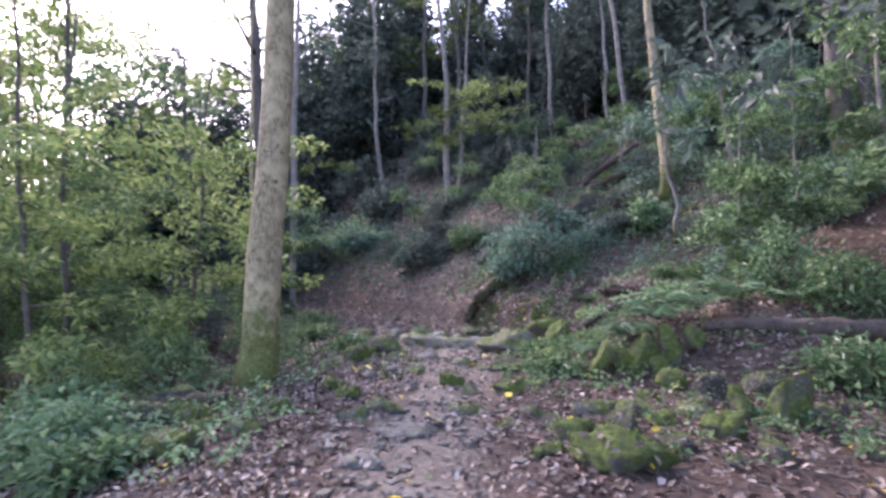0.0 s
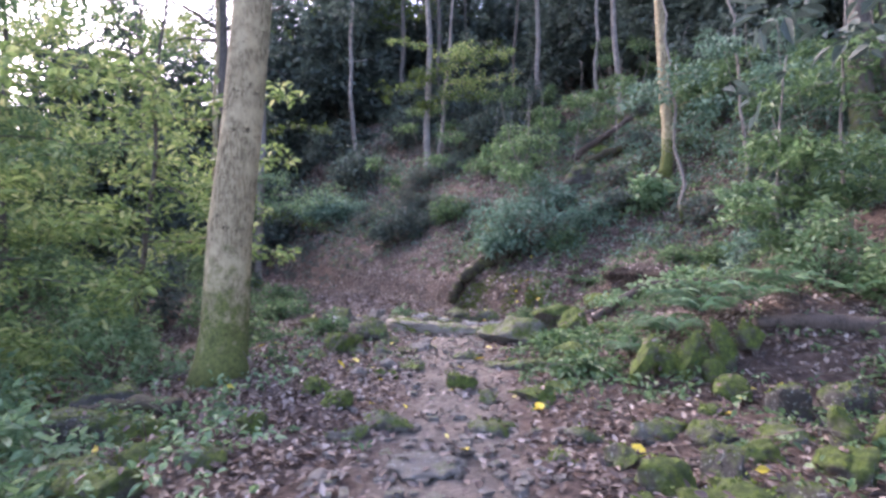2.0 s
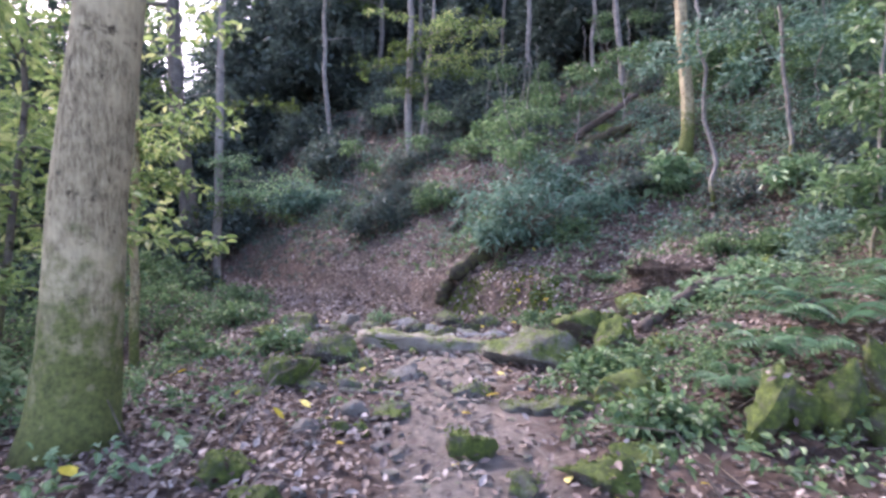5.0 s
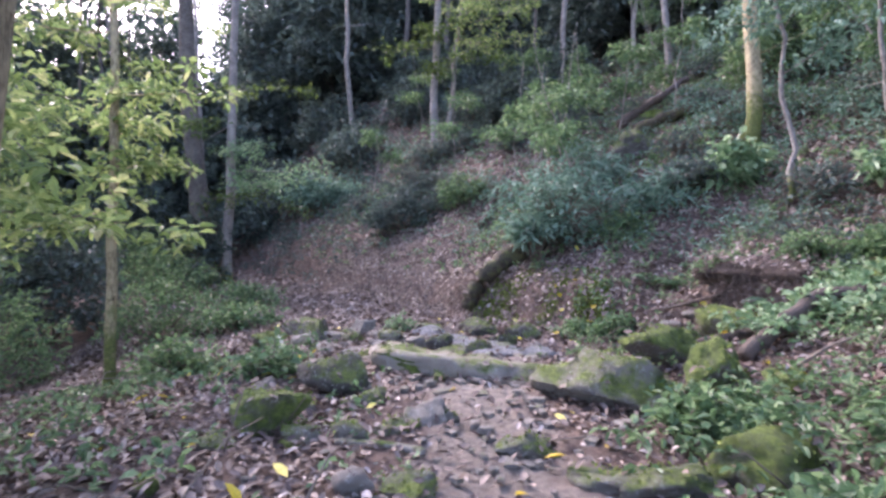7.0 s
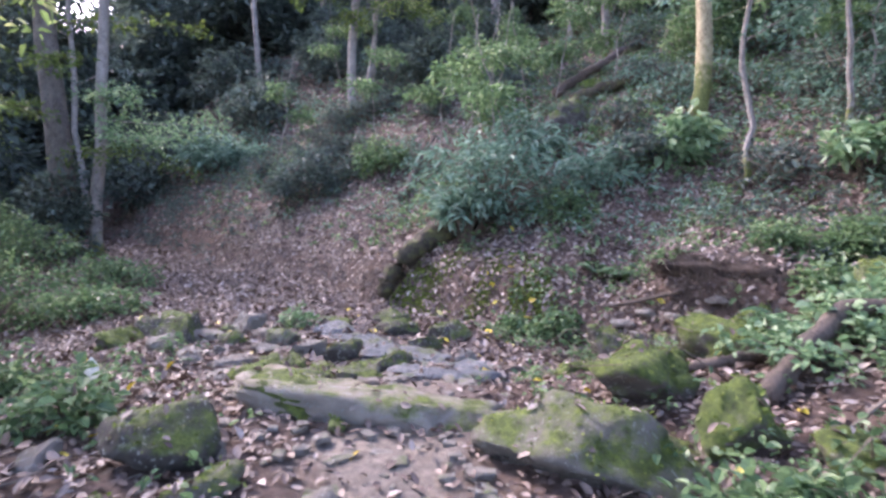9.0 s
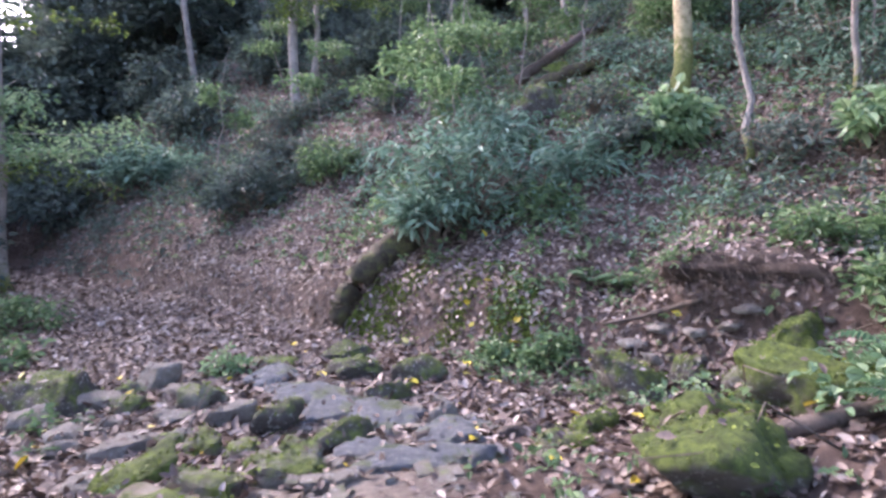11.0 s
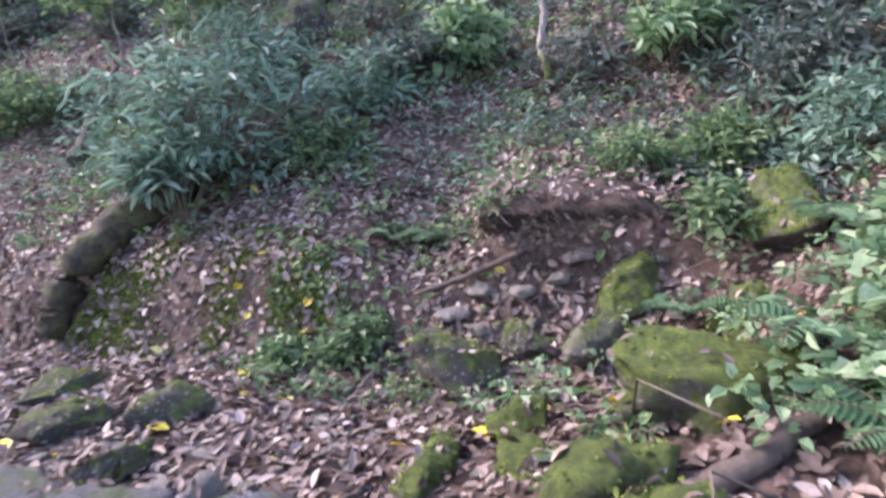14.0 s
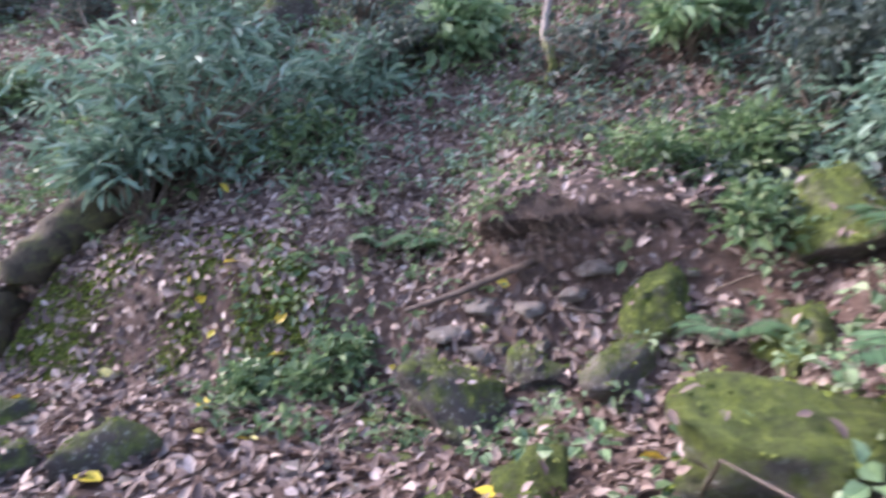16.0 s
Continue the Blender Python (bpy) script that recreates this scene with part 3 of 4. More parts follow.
# stones along the gully below the bank
rock(2.82, 11.95, 0.90, 0.60, 0.58, DARKROCK, "dark boulder capped with moss and small plants", -12, 0, 0, 0.2, name="boulder")
rock(3.36, 11.78, 0.42, 0.36, 0.40, DARKROCK, "dark wet stone in the gully", 30)
rock(3.62, 11.38, 0.62, 0.46, 0.42, HALF, "grey stone with mossy top in the gully", 10)
rock(4.02, 11.45, 0.56, 0.46, 0.44, MOSSY, "rounded mossy stone below the bank", 30)
rock(2.82, 10.02, 1.15, 0.55, 0.50, MOSSY, "large bright green mossy boulder", -34, 0, 10, 0.36, name="boulder")
rock(2.2, 10.62, 0.55, 0.34, 0.26, MOSSY, "low mossy stone at the gully edge", 35)
rock(2.55, 11.02, 0.4, 0.32, 0.26, MOSSY, "low mossy stone at the gully edge", 0)
rock(1.85, 10.9, 0.75, 0.34, 0.22, MOSSY, "low mossy stone at the gully edge", 35)
rock(2.08, 10.05, 0.52, 0.42, 0.40, MOSSY, "rounded bright mossy rock", 0)
rock(4.75, 10.75, 0.8, 0.6, 0.62, MOSSY, "tall mossy boulder under overhanging plants", 20, 0, 10, 0.15, name="boulder")
rock(4.05, 10.55, 0.6, 0.5, 0.5, MOSSY, "mossy rock among plants", 50)
rock(3.45, 10.75, 0.5, 0.4, 0.4, MOSSY, "mossy rock among plants", 10)
rock(5.4, 10.2, 0.9, 0.7, 0.7, DARKROCK, "dark mossy boulder among plants", 10, name="boulder")
for k, (x, y) in enumerate(((3.2, 12.1), (3.55, 12.0), (3.75, 11.85), (3.1, 12.35), (3.9, 11.75), (3.35, 12.25))):
    rock(x, y, 0.3, 0.2, 0.09, BARE, "flat grey broken stone on the gully floor", 37 * k, 0, 5, 0.2, group="gully stones", name="stone", block=True)
# outcrop on the slope
rock(4.75, 17.75, 1.3, 0.9, 0.9, DARKROCK, "dark rock outcrop on the slope", 20, 0, 0, 0.35, name="boulder")
rock(6.0, 19.0, 1.5, 0.8, 0.6, MOSSY, "mossy rock on the wooded slope", 20, name="boulder")


# ---- dark hollow under the bank with hanging roots ----
def hollow(cx, cy, width, deep):
    """An earth overhang: a lip of soil and roots over a dark lump that stands in for shade."""
    rng = np.random.default_rng(31)
    root = new("undercut_bank")
    root.location = (cx, cy, 0.34)
    lip = new("soil_lip", stone_mesh(5, width * 0.62, 0.4, 0.22, 0.6, 0.4, SOIL_AND_SHADE))
    lip.matrix_world = pose(0.14, 0.26, 0.5, 16, 2, -36)
    turf = rng.uniform(-1, 1, (900, 3)) * np.array([width * 0.56, 0.3, 0.0])
    spin = np.array(pose(0, 0, 0, 14, 3, -36))[:3, :3]
    turf = turf @ spin.T + np.array([cx + 0.08, cy + 0.14, 0.34 + 0.72]) + rng.normal(size=(900, 3)) * np.array([0.02, 0.02, 0.03])
    STONE_TOPS.append((turf, np.tile(np.array([[-0.3, -0.3, 0.9]]), (900, 1)), 9.0, SOIL_AND_SHADE))
    parts = []
    for k in range(190):
        a = rng.triangular(-0.6, -0.2, 0.45) * width
        x, y = a * 0.79 + rng.uniform(-.1, .1) - 0.06, -a * 0.61 - 0.06 + rng.uniform(-0.12, 0.12)
        z = 0.52 + rng.uniform(-0.22, 0.2)
        n = 0.08 + 0.4 * rng.uniform() ** 2.2
        e = rng.normal(size=4) * 0.07
        pts = [(x, y + 0.05, z), (x - 0.04 + e[0] * 0.6, y - 0.05, z - n * 0.25), (x + e[0], y - 0.06 + e[1], z - n * 0.65), (x + e[2], y + e[3], z - n)]
        thick = 0.0022 + 0.003 * rng.uniform() ** 4
        parts.append(tube(pts, [thick, thick, thick * 0.8, thick * 0.4], 3))
    roots = new("hanging_roots", mesh_of("hanging_roots", *joined(parts), LOGBARK))
    # Dark lump under the lip, coloured as the shade of the hollow.
    back = new("hollow_shade", stone_mesh(9, width * 0.46, 0.2, 0.24, 0.6, 0.2, SOIL_AND_SHADE))
    back.matrix_world = pose(0.08, 0.1, 0.2, 0, 0, -36)
    for o in (lip, roots, back):
        o.parent = root
    tagged(roots, kind="stuff")
    tagged(root, "undercut earth bank with hanging roots over a dark hollow", "bank")


hollow(4.06, 11.72, 1.45, 0.5)


# ---- trees ----
def trunk_line(rng, tall, lean, wobble, steps=14):
    z = np.linspace(0, 1, steps) ** 1.25 * tall
    w = np.cumsum(rng.normal(size=(steps, 2)) * wobble, 0)
    w -= w[:1]
    return np.stack([lean[0] * z + w[:, 0], lean[1] * z + w[:, 1], z], -1)


def tree(x, y, radius, tall, mat, label, lean=(0.0, 0.0), seed=0, wobble=0.03, flare=1.5, crown=0.5, leaves=GREEN, clumps=90, sides=12, low=(), spread_by=2.6, leaf=0.13, dead=0):
    """Tapered trunk with limbs and a loose crown; low: (height, direction degrees, length) of leafy side boughs."""
    rng = np.random.default_rng(seed + 100)
    root = new("tree")
    root.location = (x, y, on_ground(x, y) - 0.08)
    p = trunk_line(rng, tall, lean, wobble * tall / 14)
    p = np.concatenate([[p[0]], [p[0] + (p[1] - p[0]) * 0.4], [p[0] + (p[1] - p[0]) * 0.8], p[1:]]) if p[1][2] > 0.25 else p
    r = radius * (1 - 0.72 * p[:, 2] / tall) * (1 + (flare - 1) * np.exp(-p[:, 2] / (1.1 * radius)))
    tr = new("trunk", mesh_of("trunk", *tube(p, r, sides, 0.02, rng), mat))
    tr.parent = root
    parts, tips = [], []

    def bough(z, ang, n, rise, thick):
        c = np.array([np.interp(z, p[:, 2], p[:, k]) for k in range(3)])
        d = np.array([math.cos(ang), math.sin(ang), rise])
        pts = [c]
        for _ in range(5):
            d = d + np.array([*rng.normal(size=2) * 0.18, rng.normal() * 0.12 - 0.05])
            pts.append(pts[-1] + d * n / 5)
        parts.append(tube(pts, np.linspace(thick, thick * 0.15, 6), 5))
        return np.array(pts)

    for k in range(10 if crown else 0):
        z = tall * rng.uniform(crown, 0.97)
        pts = bough(z, rng.uniform(0, 6.28), spread_by * rng.uniform(0.6, 1.2), 0.5, radius * 0.3)
        for _ in range(max(1, clumps // 10)):
            tips.append(pts[rng.integers(2, 6)] + rng.normal(size=3) * np.array([0.55, 0.55, 0.35]))
    for z, ang, n in low:
        pts = bough(z, radians(ang), n, 0.12, 0.018)
        for q in pts[1:]:
            for _ in range(4):
                tips.append(q + rng.normal(size=3) * np.array([0.2, 0.2, 0.09]))
    for k in range(dead):
        bough(tall * rng.uniform(0.1, 0.5), rng.uniform(0, 6.28), rng.uniform(0.4, 1.2), 0.3, 0.012)
    if parts:
        limbs = new("limbs", mesh_of("limbs", *joined(parts), mat))
        limbs.parent = root
        tagged(limbs, kind="stuff")
    if tips:
        v, f = sprays(rng, np.array(tips), 14, 0.26 if crown else 0.16, leaf)
        fo = new("foliage", mesh_of("foliage", v, f, leaves, False))
        fo.parent = root
        tagged(fo, kind="stuff")
    return tagged(root, label, "tree")


tree(-2.40, 7.08, 0.235, 17, BARK, "large pale grey-brown tree trunk with a mossy foot", (0.062, 0.02), 1, 0.02, 1.42, 0.6, CANOPY, 90, 20)
tree(-4.15, 11.9, 0.07, 9, BARK, "slim pale sapling with yellow-green leaves", (0.02, 0.0), 2, 0.05, 1.3, 0.0, BRIGHT, 60, 10, [(2.3, 200, 0.8), (2.8, -30, 0.9), (3.3, 120, 0.9), (3.7, -20, 1.1), (4.5, 210, 1.3)])
tree(-6.65, 21.6, 0.30, 17, BARK_DARK, "dark mossy trunk with leafy shoots around it", (-0.02, 0.0), 3, 0.05, 1.7, 0.5, CANOPY, 70, 12, [(2.5, -40, 2.2), (3.4, -90, 2.4), (4.5, -60, 2.6), (5.5, -20, 2.6), (6.2, -120, 2.2)])
tree(-5.8, 21.3, 0.15, 17, BARK_GREY, "tall grey trunk beside a dark mossy one", (0.01, 0.0), 4, 0.04, 1.6, 0.6, PALEGREEN, 70, 12, [(3.0, -30, 2.0), (3.4, 0, 2.4), (2.8, -15, 2.6), (3.8, -60, 1.6)], dead=3)
tree(0.16, 24.6, 0.15, 15, BARK_GREY, "slender brown tree on the slope", (-0.02, 0.0), 5, 0.05, 1.5, 0.6, CANOPY, 70, 10, [(3.0, -90, 1.6), (3.6, -30, 1.9), (3.9, 190, 1.8), (4.5, -60, 2.2), (4.2, 230, 1.5)], dead=2)
tree(0.62, 25.2, 0.09, 10, BARK_GREY, "thin sapling on the slope with bright leaves", (0.09, 0.0), 6, 0.06, 1.3, 0.0, BRIGHT, 60, 8, [(3.2, -40, 2.0), (3.6, 10, 2.4), (4.0, -100, 1.8), (4.4, -20, 2.6), (4.9, 200, 2.0), (5.3, 20, 2.6), (3.9, 40, 2.8), (4.7, -70, 2.2)])
tree(-8.7, 45.0, 0.2, 18, BARK_GREY, "tall straight pale trunk on the hillside", (0.0, 0.0), 7, 0.03, 1.2, 0.6, DARKLEAF, 70, 8)
tree(6.35, 15.95, 0.15, 15, BARK, "pale tree with a mossy green foot", (-0.035, 0.0), 8, 0.04, 1.6, 0.6, CANOPY, 70, 12, dead=2)
tree(7.55, 22.3, 0.115, 14, BARK_GREY, "pale leaning tree on the hillside", (-0.09, 0.0), 9, 0.07, 1.3, 0.6, DARKLEAF, 60, 10)
tree(7.6, 25.2, 0.09, 14, BARK_GREY, "thin grey tree on the hillside", (-0.05, 0.0), 10, 0.08, 1.3, 0.6, DARKLEAF, 60, 8, dead=3)
tree(9.5, 13.1, 0.27, 16, BARK_DARK, "dark brown trunk on the slope", (0.0, 0.0), 11, 0.05, 1.5, 0.6, CANOPY, 70, 10)
tree(10.0, 12.8, 0.17, 16, BARK_DARK, "dark brown trunk beside a thicker one", (0.03, 0.0), 12, 0.05, 1.3, 0.6, CANOPY, 60, 10)
tree(5.75, 13.85, 0.05, 6, BARK_GREY, "thin crooked sapling on the slope", (-0.08, 0.0), 13, 0.16, 1.3, 0.0, RHODO, 20, 8, [(2.2, -60, 1.0), (3.0, 180, 1.2), (3.5, 0, 1.2)], dead=3)
tree(7.2, 13.4, 0.045, 6, BARK_GREY, "thin crooked sapling on the slope", (-0.12, 0.0), 14, 0.16, 1.3, 0.0, RHODO, 20, 8, [(2.4, -60, 1.0), (3.0, 180, 1.2)], dead=3)
# woods behind
rngw = np.random.default_rng(77)
WOODS = []
for k, (r, tall, bark, leaves) in enumerate(((0.12, 17, BARK_GREY, DARKLEAF), (0.08, 14, BARK_DARK, DARKLEAF), (0.16, 19, BARK_DARK, CANOPY))):
    x, y = ((-3.2, 31.0), (4.4, 27.5), (-1.0, 36.0))[k]
    WOODS.append(tree(x, y, r, tall, bark, "slender tree of the dark woods uphill and of the added unseen canopy", (0.02 * k - 0.02, 0), 40 + k, 0.06, 1.3, 0.28, leaves, 180, 8, spread_by=3.0, leaf=0.2))
    tagged(WOODS[-1], group="woodland trees")
made = 0
while made < 52:
    x, y = rngw.uniform(-34, 26), rngw.uniform(12, 62)
    s = float(foot(x, y))
    if s < 7.5 and not (x < -9 and y > 14) or abs(x - 0.4) < 1.2 and y < 27 or (x < -9 and s < -3 and rngw.uniform() < 0.55) or (x > 2 and y < 19 and x < 11):
        continue
    c = copy_thing(WOODS[made % 3], pose(x, y, on_ground(x, y) - 0.1, rngw.normal() * 2.5, rngw.normal() * 2.5, rngw.uniform(0, 360)))
    c.scale = (1, 1, 1)
    made += 1


# Unseen trees right of and behind the walk, added to shade the lower ground.
for k, (x, y) in enumerate(((6.8, 2.2), (9.5, 4.8), (7.5, -2.0), (4.0, -4.5), (5.4, 3.6), (8.2, 0.6), (11.0, 7.5), (4.6, 0.2))):
    copy_thing(WOODS[k % 3], pose(x, y, on_ground(x, y) - 0.1, 0, 0, 70 * k))


# ---- bushes and plants ----
def bush(x, y, wide, deep, tall, leaves, label, seed=0, clumps=90, each=14, leaf=0.11, slim=0.4, bunch=0.16, lift=0.1, stems=14, name="bush", category="bush", z=None):
    """Stems from one foot that carry bunches of leaves in an uneven, open outline."""
    rng = np.random.default_rng(seed + 500)
    root = new(name)
    root.location = (x, y, (on_ground(x, y) if z is None else z) - 0.03)
    d = unit(rng.normal(size=(clumps, 3)))
    d[:, 2] = np.abs(d[:, 2])
    lobes = unit(rng.normal(size=(7, 3)))
    reach = 0.62 + 0.38 * np.max(np.clip(d @ lobes.T, 0, 1) ** 3, 1)
    c = d * (rng.uniform(0.35, 1, clumps) ** 0.6 * reach)[:, None] * np.array([wide / 2, deep / 2, tall * (1 - lift)])
    c[:, 2] += tall * lift
    gx, gy = x + c[:, 0], y + c[:, 1]
    c[:, 2] = np.maximum(c[:, 2], height(gx, gy) - root.location.z + 0.05 * tall)
    parts = []
    for q in c[:stems]:
        m = q * np.array([0.45, 0.45, 0.6]) + rng.normal(size=3) * 0.04
        t0 = 0.006 + 0.008 * min(wide, 2.0)
        parts.append(tube([rng.normal(size=3) * 0.02 * wide * np.array([1, 1, 0]), m, q], [t0, t0 * 0.7, t0 * 0.25], 4))
    st = new("stems", mesh_of("stems", *joined(parts), TWIG))
    st.parent = root
    tagged(st, kind="stuff")
    v, f = sprays(rng, c, each, bunch, leaf, 0.5, slim)
    fo = new("foliage", mesh_of("foliage", v, f, leaves, False))
    fo.parent = root
    tagged(fo, kind="stuff")
    return tagged(root, label, category)


# the rhododendron above the leaning trunk
bush(2.3, 15.3, 3.1, 2.0, 1.9, RHODO, "wide blue-green evergreen bush with long narrow leaves", 1, 165, 11, 0.18, 0.28, 0.27, 0.2, 90)
bush(3.4, 17.0, 2.4, 1.6, 1.3, RHODO, "evergreen bush with narrow leaves on the slope", 3, 70, 14, 0.18, 0.28, 0.2, 0.1)
bush(1.85, 15.0, 1.5, 0.8, 1.0, RHODO, "evergreen boughs drooping over the leaning trunk", 167, 60, 11, 0.18, 0.27, 0.22, 0.45, 30)
bush(4.1, 15.0, 1.7, 1.0, 0.75, RHODO, "small evergreen bush on the bank", 161, 50, 14, 0.18, 0.28, 0.22)
bush(3.35, 14.55, 1.2, 0.8, 0.5, GREEN, "low green bush on the bank", 162, 46, 12, 0.13, 0.35, 0.2)
bush(3.95, 12.35, 1.3, 0.5, 0.3, GREEN, "green plants on the lip of the undercut bank", 164, 60, 8, 0.08, 0.45, 0.12, 0.1)
bush(4.75, 11.9, 0.9, 0.6, 0.5, GREEN, "green plants hanging beside the hollow", 165, 60, 9, 0.085, 0.45, 0.12, 0.1)
bush(-0.7, 20.6, 3.2, 1.6, 1.2, DARKLEAF, "dark green bush on the leafy slope", 4, 150, 14, 0.16, 0.36, 0.22)
bush(0.9, 20.2, 1.6, 1.2, 0.9, GREEN, "green bush on the leafy slope", 5, 80, 14, 0.14, 0.36, 0.2)
bush(-3.6, 25.5, 3.6, 1.8, 1.5, RHODO, "green bush at the edge of the trail", 6, 140, 14, 0.2, 0.4, 0.25)
bush(5.4, 14.9, 1.2, 0.9, 0.9, PALEGREEN, "pale broad-leaved shrub at the tree foot", 8, 70, 9, 0.2, 0.6, 0.16)
bush(6.6, 12.6, 1.5, 1.1, 1.0, PALEGREEN, "pale green leafy shrub on the slope", 9, 60, 9, 0.17, 0.5, 0.16, 0.4)
bush(8.0, 14.6, 2.4, 1.6, 1.3, RHODO, "thin evergreen shrub on the slope", 10, 60, 9, 0.14, 0.35, 0.24, stems=40)
bush(9.2, 14.2, 3.0, 2.0, 2.6, RHODO, "evergreen shrub on the slope", 11, 170, 14, 0.16, 0.35, 0.24)
bush(8.5, 18.5, 3.2, 2.0, 2.6, GREEN, "leafy green shrub on the slope", 12, 170, 14, 0.17, 0.4, 0.24)
bush(10.5, 16.5, 3.2, 2.4, 3.4, RHODO, "tall evergreen shrub on the slope", 13, 190, 14, 0.18, 0.35, 0.26)
bush(7.2, 10.2, 2.0, 1.4, 1.3, RHODO, "leafy shrub on the bank", 14, 130, 14, 0.13, 0.4, 0.18)
bush(5.35, 11.5, 1.3, 0.9, 0.75, GREEN, "leafy plants hanging over the bank", 15, 110, 14, 0.11, 0.4, 0.14)
# understorey along the near side
UNDER = ((6.5, 11.4, 1.7, 1.3, 1.2, DARKLEAF), (7.6, 12.2, 1.8, 1.4, 1.3, DARKLEAF), (5.4, 7.4, 1.6, 1.2, 0.9, GREEN), (6.8, 6.2, 2.0, 1.6, 1.3, RHODO), (4.9, 5.4, 1.2, 0.9, 0.5, GREEN), (8.4, 9.5, 2.2, 1.8, 1.6, RHODO), (8.6, 7.0, 2.4, 2.0, 2.4, GREEN), (-9.5, 12.0, 4.0, 3.0, 5.0, GREEN), (-11.5, 17.5, 5.0, 3.5, 5.5, GREEN), (-8.0, 17.0, 3.0, 2.4, 3.2, DARKLEAF), (-10.5, 24.5, 4.0, 3.0, 4.0, DARKLEAF), (-14.0, 24.0, 5.0, 4.0, 6.5, GREEN), (-17.0, 33.0, 6.0, 4.5, 7.5, DARKLEAF), (-7.5, 30.5, 4.0, 2.5, 3.0, DARKLEAF), (-4.1, 8.4, 2.0, 1.5, 1.2, PALEGREEN), (-5.6, 8.4, 2.2, 1.8, 1.4, BRIGHT), (-4.6, 6.6, 1.8, 1.4, 1.2, PALEGREEN), (-3.3, 5.0, 1.5, 1.2, 0.75, PALEGREEN), (-2.7, 4.2, 1.1, 0.9, 0.5, GREEN), (4.6, 6.1, 1.3, 0.9, 0.6, GREEN), (5.0, 8.3, 1.6, 1.1, 1.3, PALEGREEN), (5.6, 10.6, 1.5, 1.0, 0.8, RHODO), (6.3, 11.0, 1.4, 1.0, 1.2, DARKLEAF), (-6.2, 11.2, 2.6, 2.0, 2.2, GREEN), (-5.2, 15.5, 2.6, 1.8, 1.6, GREEN), (-7.2, 14.0, 3.0, 2.2, 2.4, GREEN), (-3.6, 15.2, 1.8, 1.3, 0.6, GREEN), (-4.2, 17.5, 2.2, 1.5, 0.8, GREEN), (-6.5, 19.0, 3.0, 2.0, 1.6, GREEN), (-8.5, 21.5, 3.0, 2.0, 2.2, GREEN), (-3.3, 12.0, 1.5, 1.1, 0.6, GREEN), (-4.5, 4.6, 1.6, 1.4, 1.0, PALEGREEN))
for k, (x, y, w, d, h, m) in enumerate(UNDER):
    bush(x, y, w, d, h, m, "leafy green undergrowth beside the trail", 30 + k, int(70 + 22 * w * min(h, 3.0)), 10, 0.11 if h < 3 else 0.17, 0.45, 0.17 if h < 3 else 0.3, 0.12)
# saplings with yellow-green leaves near the tree
tree(-4.4, 9.4, 0.05, 6, BARK_DARK, "young tree with bright yellow-green leaves", (0.05, 0), 61, 0.08, 1.2, 0.0, BRIGHT, 0, 8, [(1.6, -60, 1.2), (2.0, 20, 1.3), (2.4, 200, 1.2), (2.8, -30, 1.5), (3.2, 100, 1.2), (3.6, -90, 1.5), (4.0, 10, 1.6), (2.2, -100, 1.2), (4.4, 180, 1.3)])
tree(-5.6, 7.4, 0.05, 6.5, BARK_DARK, "young tree with bright yellow-green leaves", (0.0, 0), 62, 0.08, 1.2, 0.0, BRIGHT, 0, 8, [(1.4, -20, 1.3), (1.9, 40, 1.3), (2.4, -80, 1.4), (2.9, 0, 1.5), (3.3, 90, 1.4), (3.8, -60, 1.6), (4.3, 30, 1.6), (4.8, 200, 1.3), (1.1, 0, 1.2)])
tree(-7.4, 10.5, 0.07, 8, BARK_DARK, "young tree with green leaves", (0.03, 0), 63, 0.08, 1.2, 0.0, GREEN, 0, 8, [(1.8 + 0.5 * k, 77 * k % 360, 1.9) for k in range(11)])
tree(4.9, 9.2, 0.03, 3.5, BARK_GREY, "thin leafy sapling among ferns", (0.02, 0), 64, 0.08, 1.2, 0.0, GREEN, 0, 6, [(0.8, -90, 0.6), (1.2, 180, 0.7), (1.5, 0, 0.7), (1.9, -60, 0.7), (2.3, 120, 0.6)])
tree(5.9, 9.0, 0.035, 4.0, BARK_GREY, "thin leafy sapling among ferns", (-0.02, 0), 65, 0.08, 1.2, 0.0, GREEN, 0, 6, [(1.0, -90, 0.7), (1.4, 180, 0.8), (1.7, 0, 0.7), (2.2, -60, 0.8), (2.6, 150, 0.8)])
tree(6.6, 8.2, 0.05, 5.0, BARK_GREY, "young tree with green leaves", (0, 0), 66, 0.08, 1.2, 0.0, GREEN, 0, 6, [(0.9 + 0.4 * k, 97 * k % 360, 1.2) for k in range(10)])
# dark evergreen thicket uphill
THICK = [bush(-4.5, 33.0, 5.0, 3.2, 3.4, DARKLEAF, "dark evergreen thicket in the woods uphill", 90, 190, 12, 0.26, 0.4, 0.42), bush(3.0, 31.0, 4.4, 3.0, 2.6, DARKLEAF, "dark evergreen thicket in the woods uphill", 91, 170, 12, 0.24, 0.4, 0.4),
         bush(-9.0, 38.0, 7.0, 5.0, 9.0, DARKLEAF, "tall dark evergreen trees closing the woods uphill", 92, 520, 12, 0.42, 0.42, 0.7, 0.02, 20, name="evergreen", category="tree")]
made = 0
while made < 150:
    x, y = rngw.uniform(-34, 34), rngw.uniform(10, 62)
    s = float(foot(x, y))
    tall_one = made % 3 == 2
    if s < 6.5 + 1.0 * (x < 3) + 6.0 * tall_one and not (x < -13 and y > 24 and s > -9):
        continue
    copy_thing(THICK[made % 3], pose(x, y, on_ground(x, y) - 0.2, 0, 0, rngw.uniform(0, 360)))
    made += 1
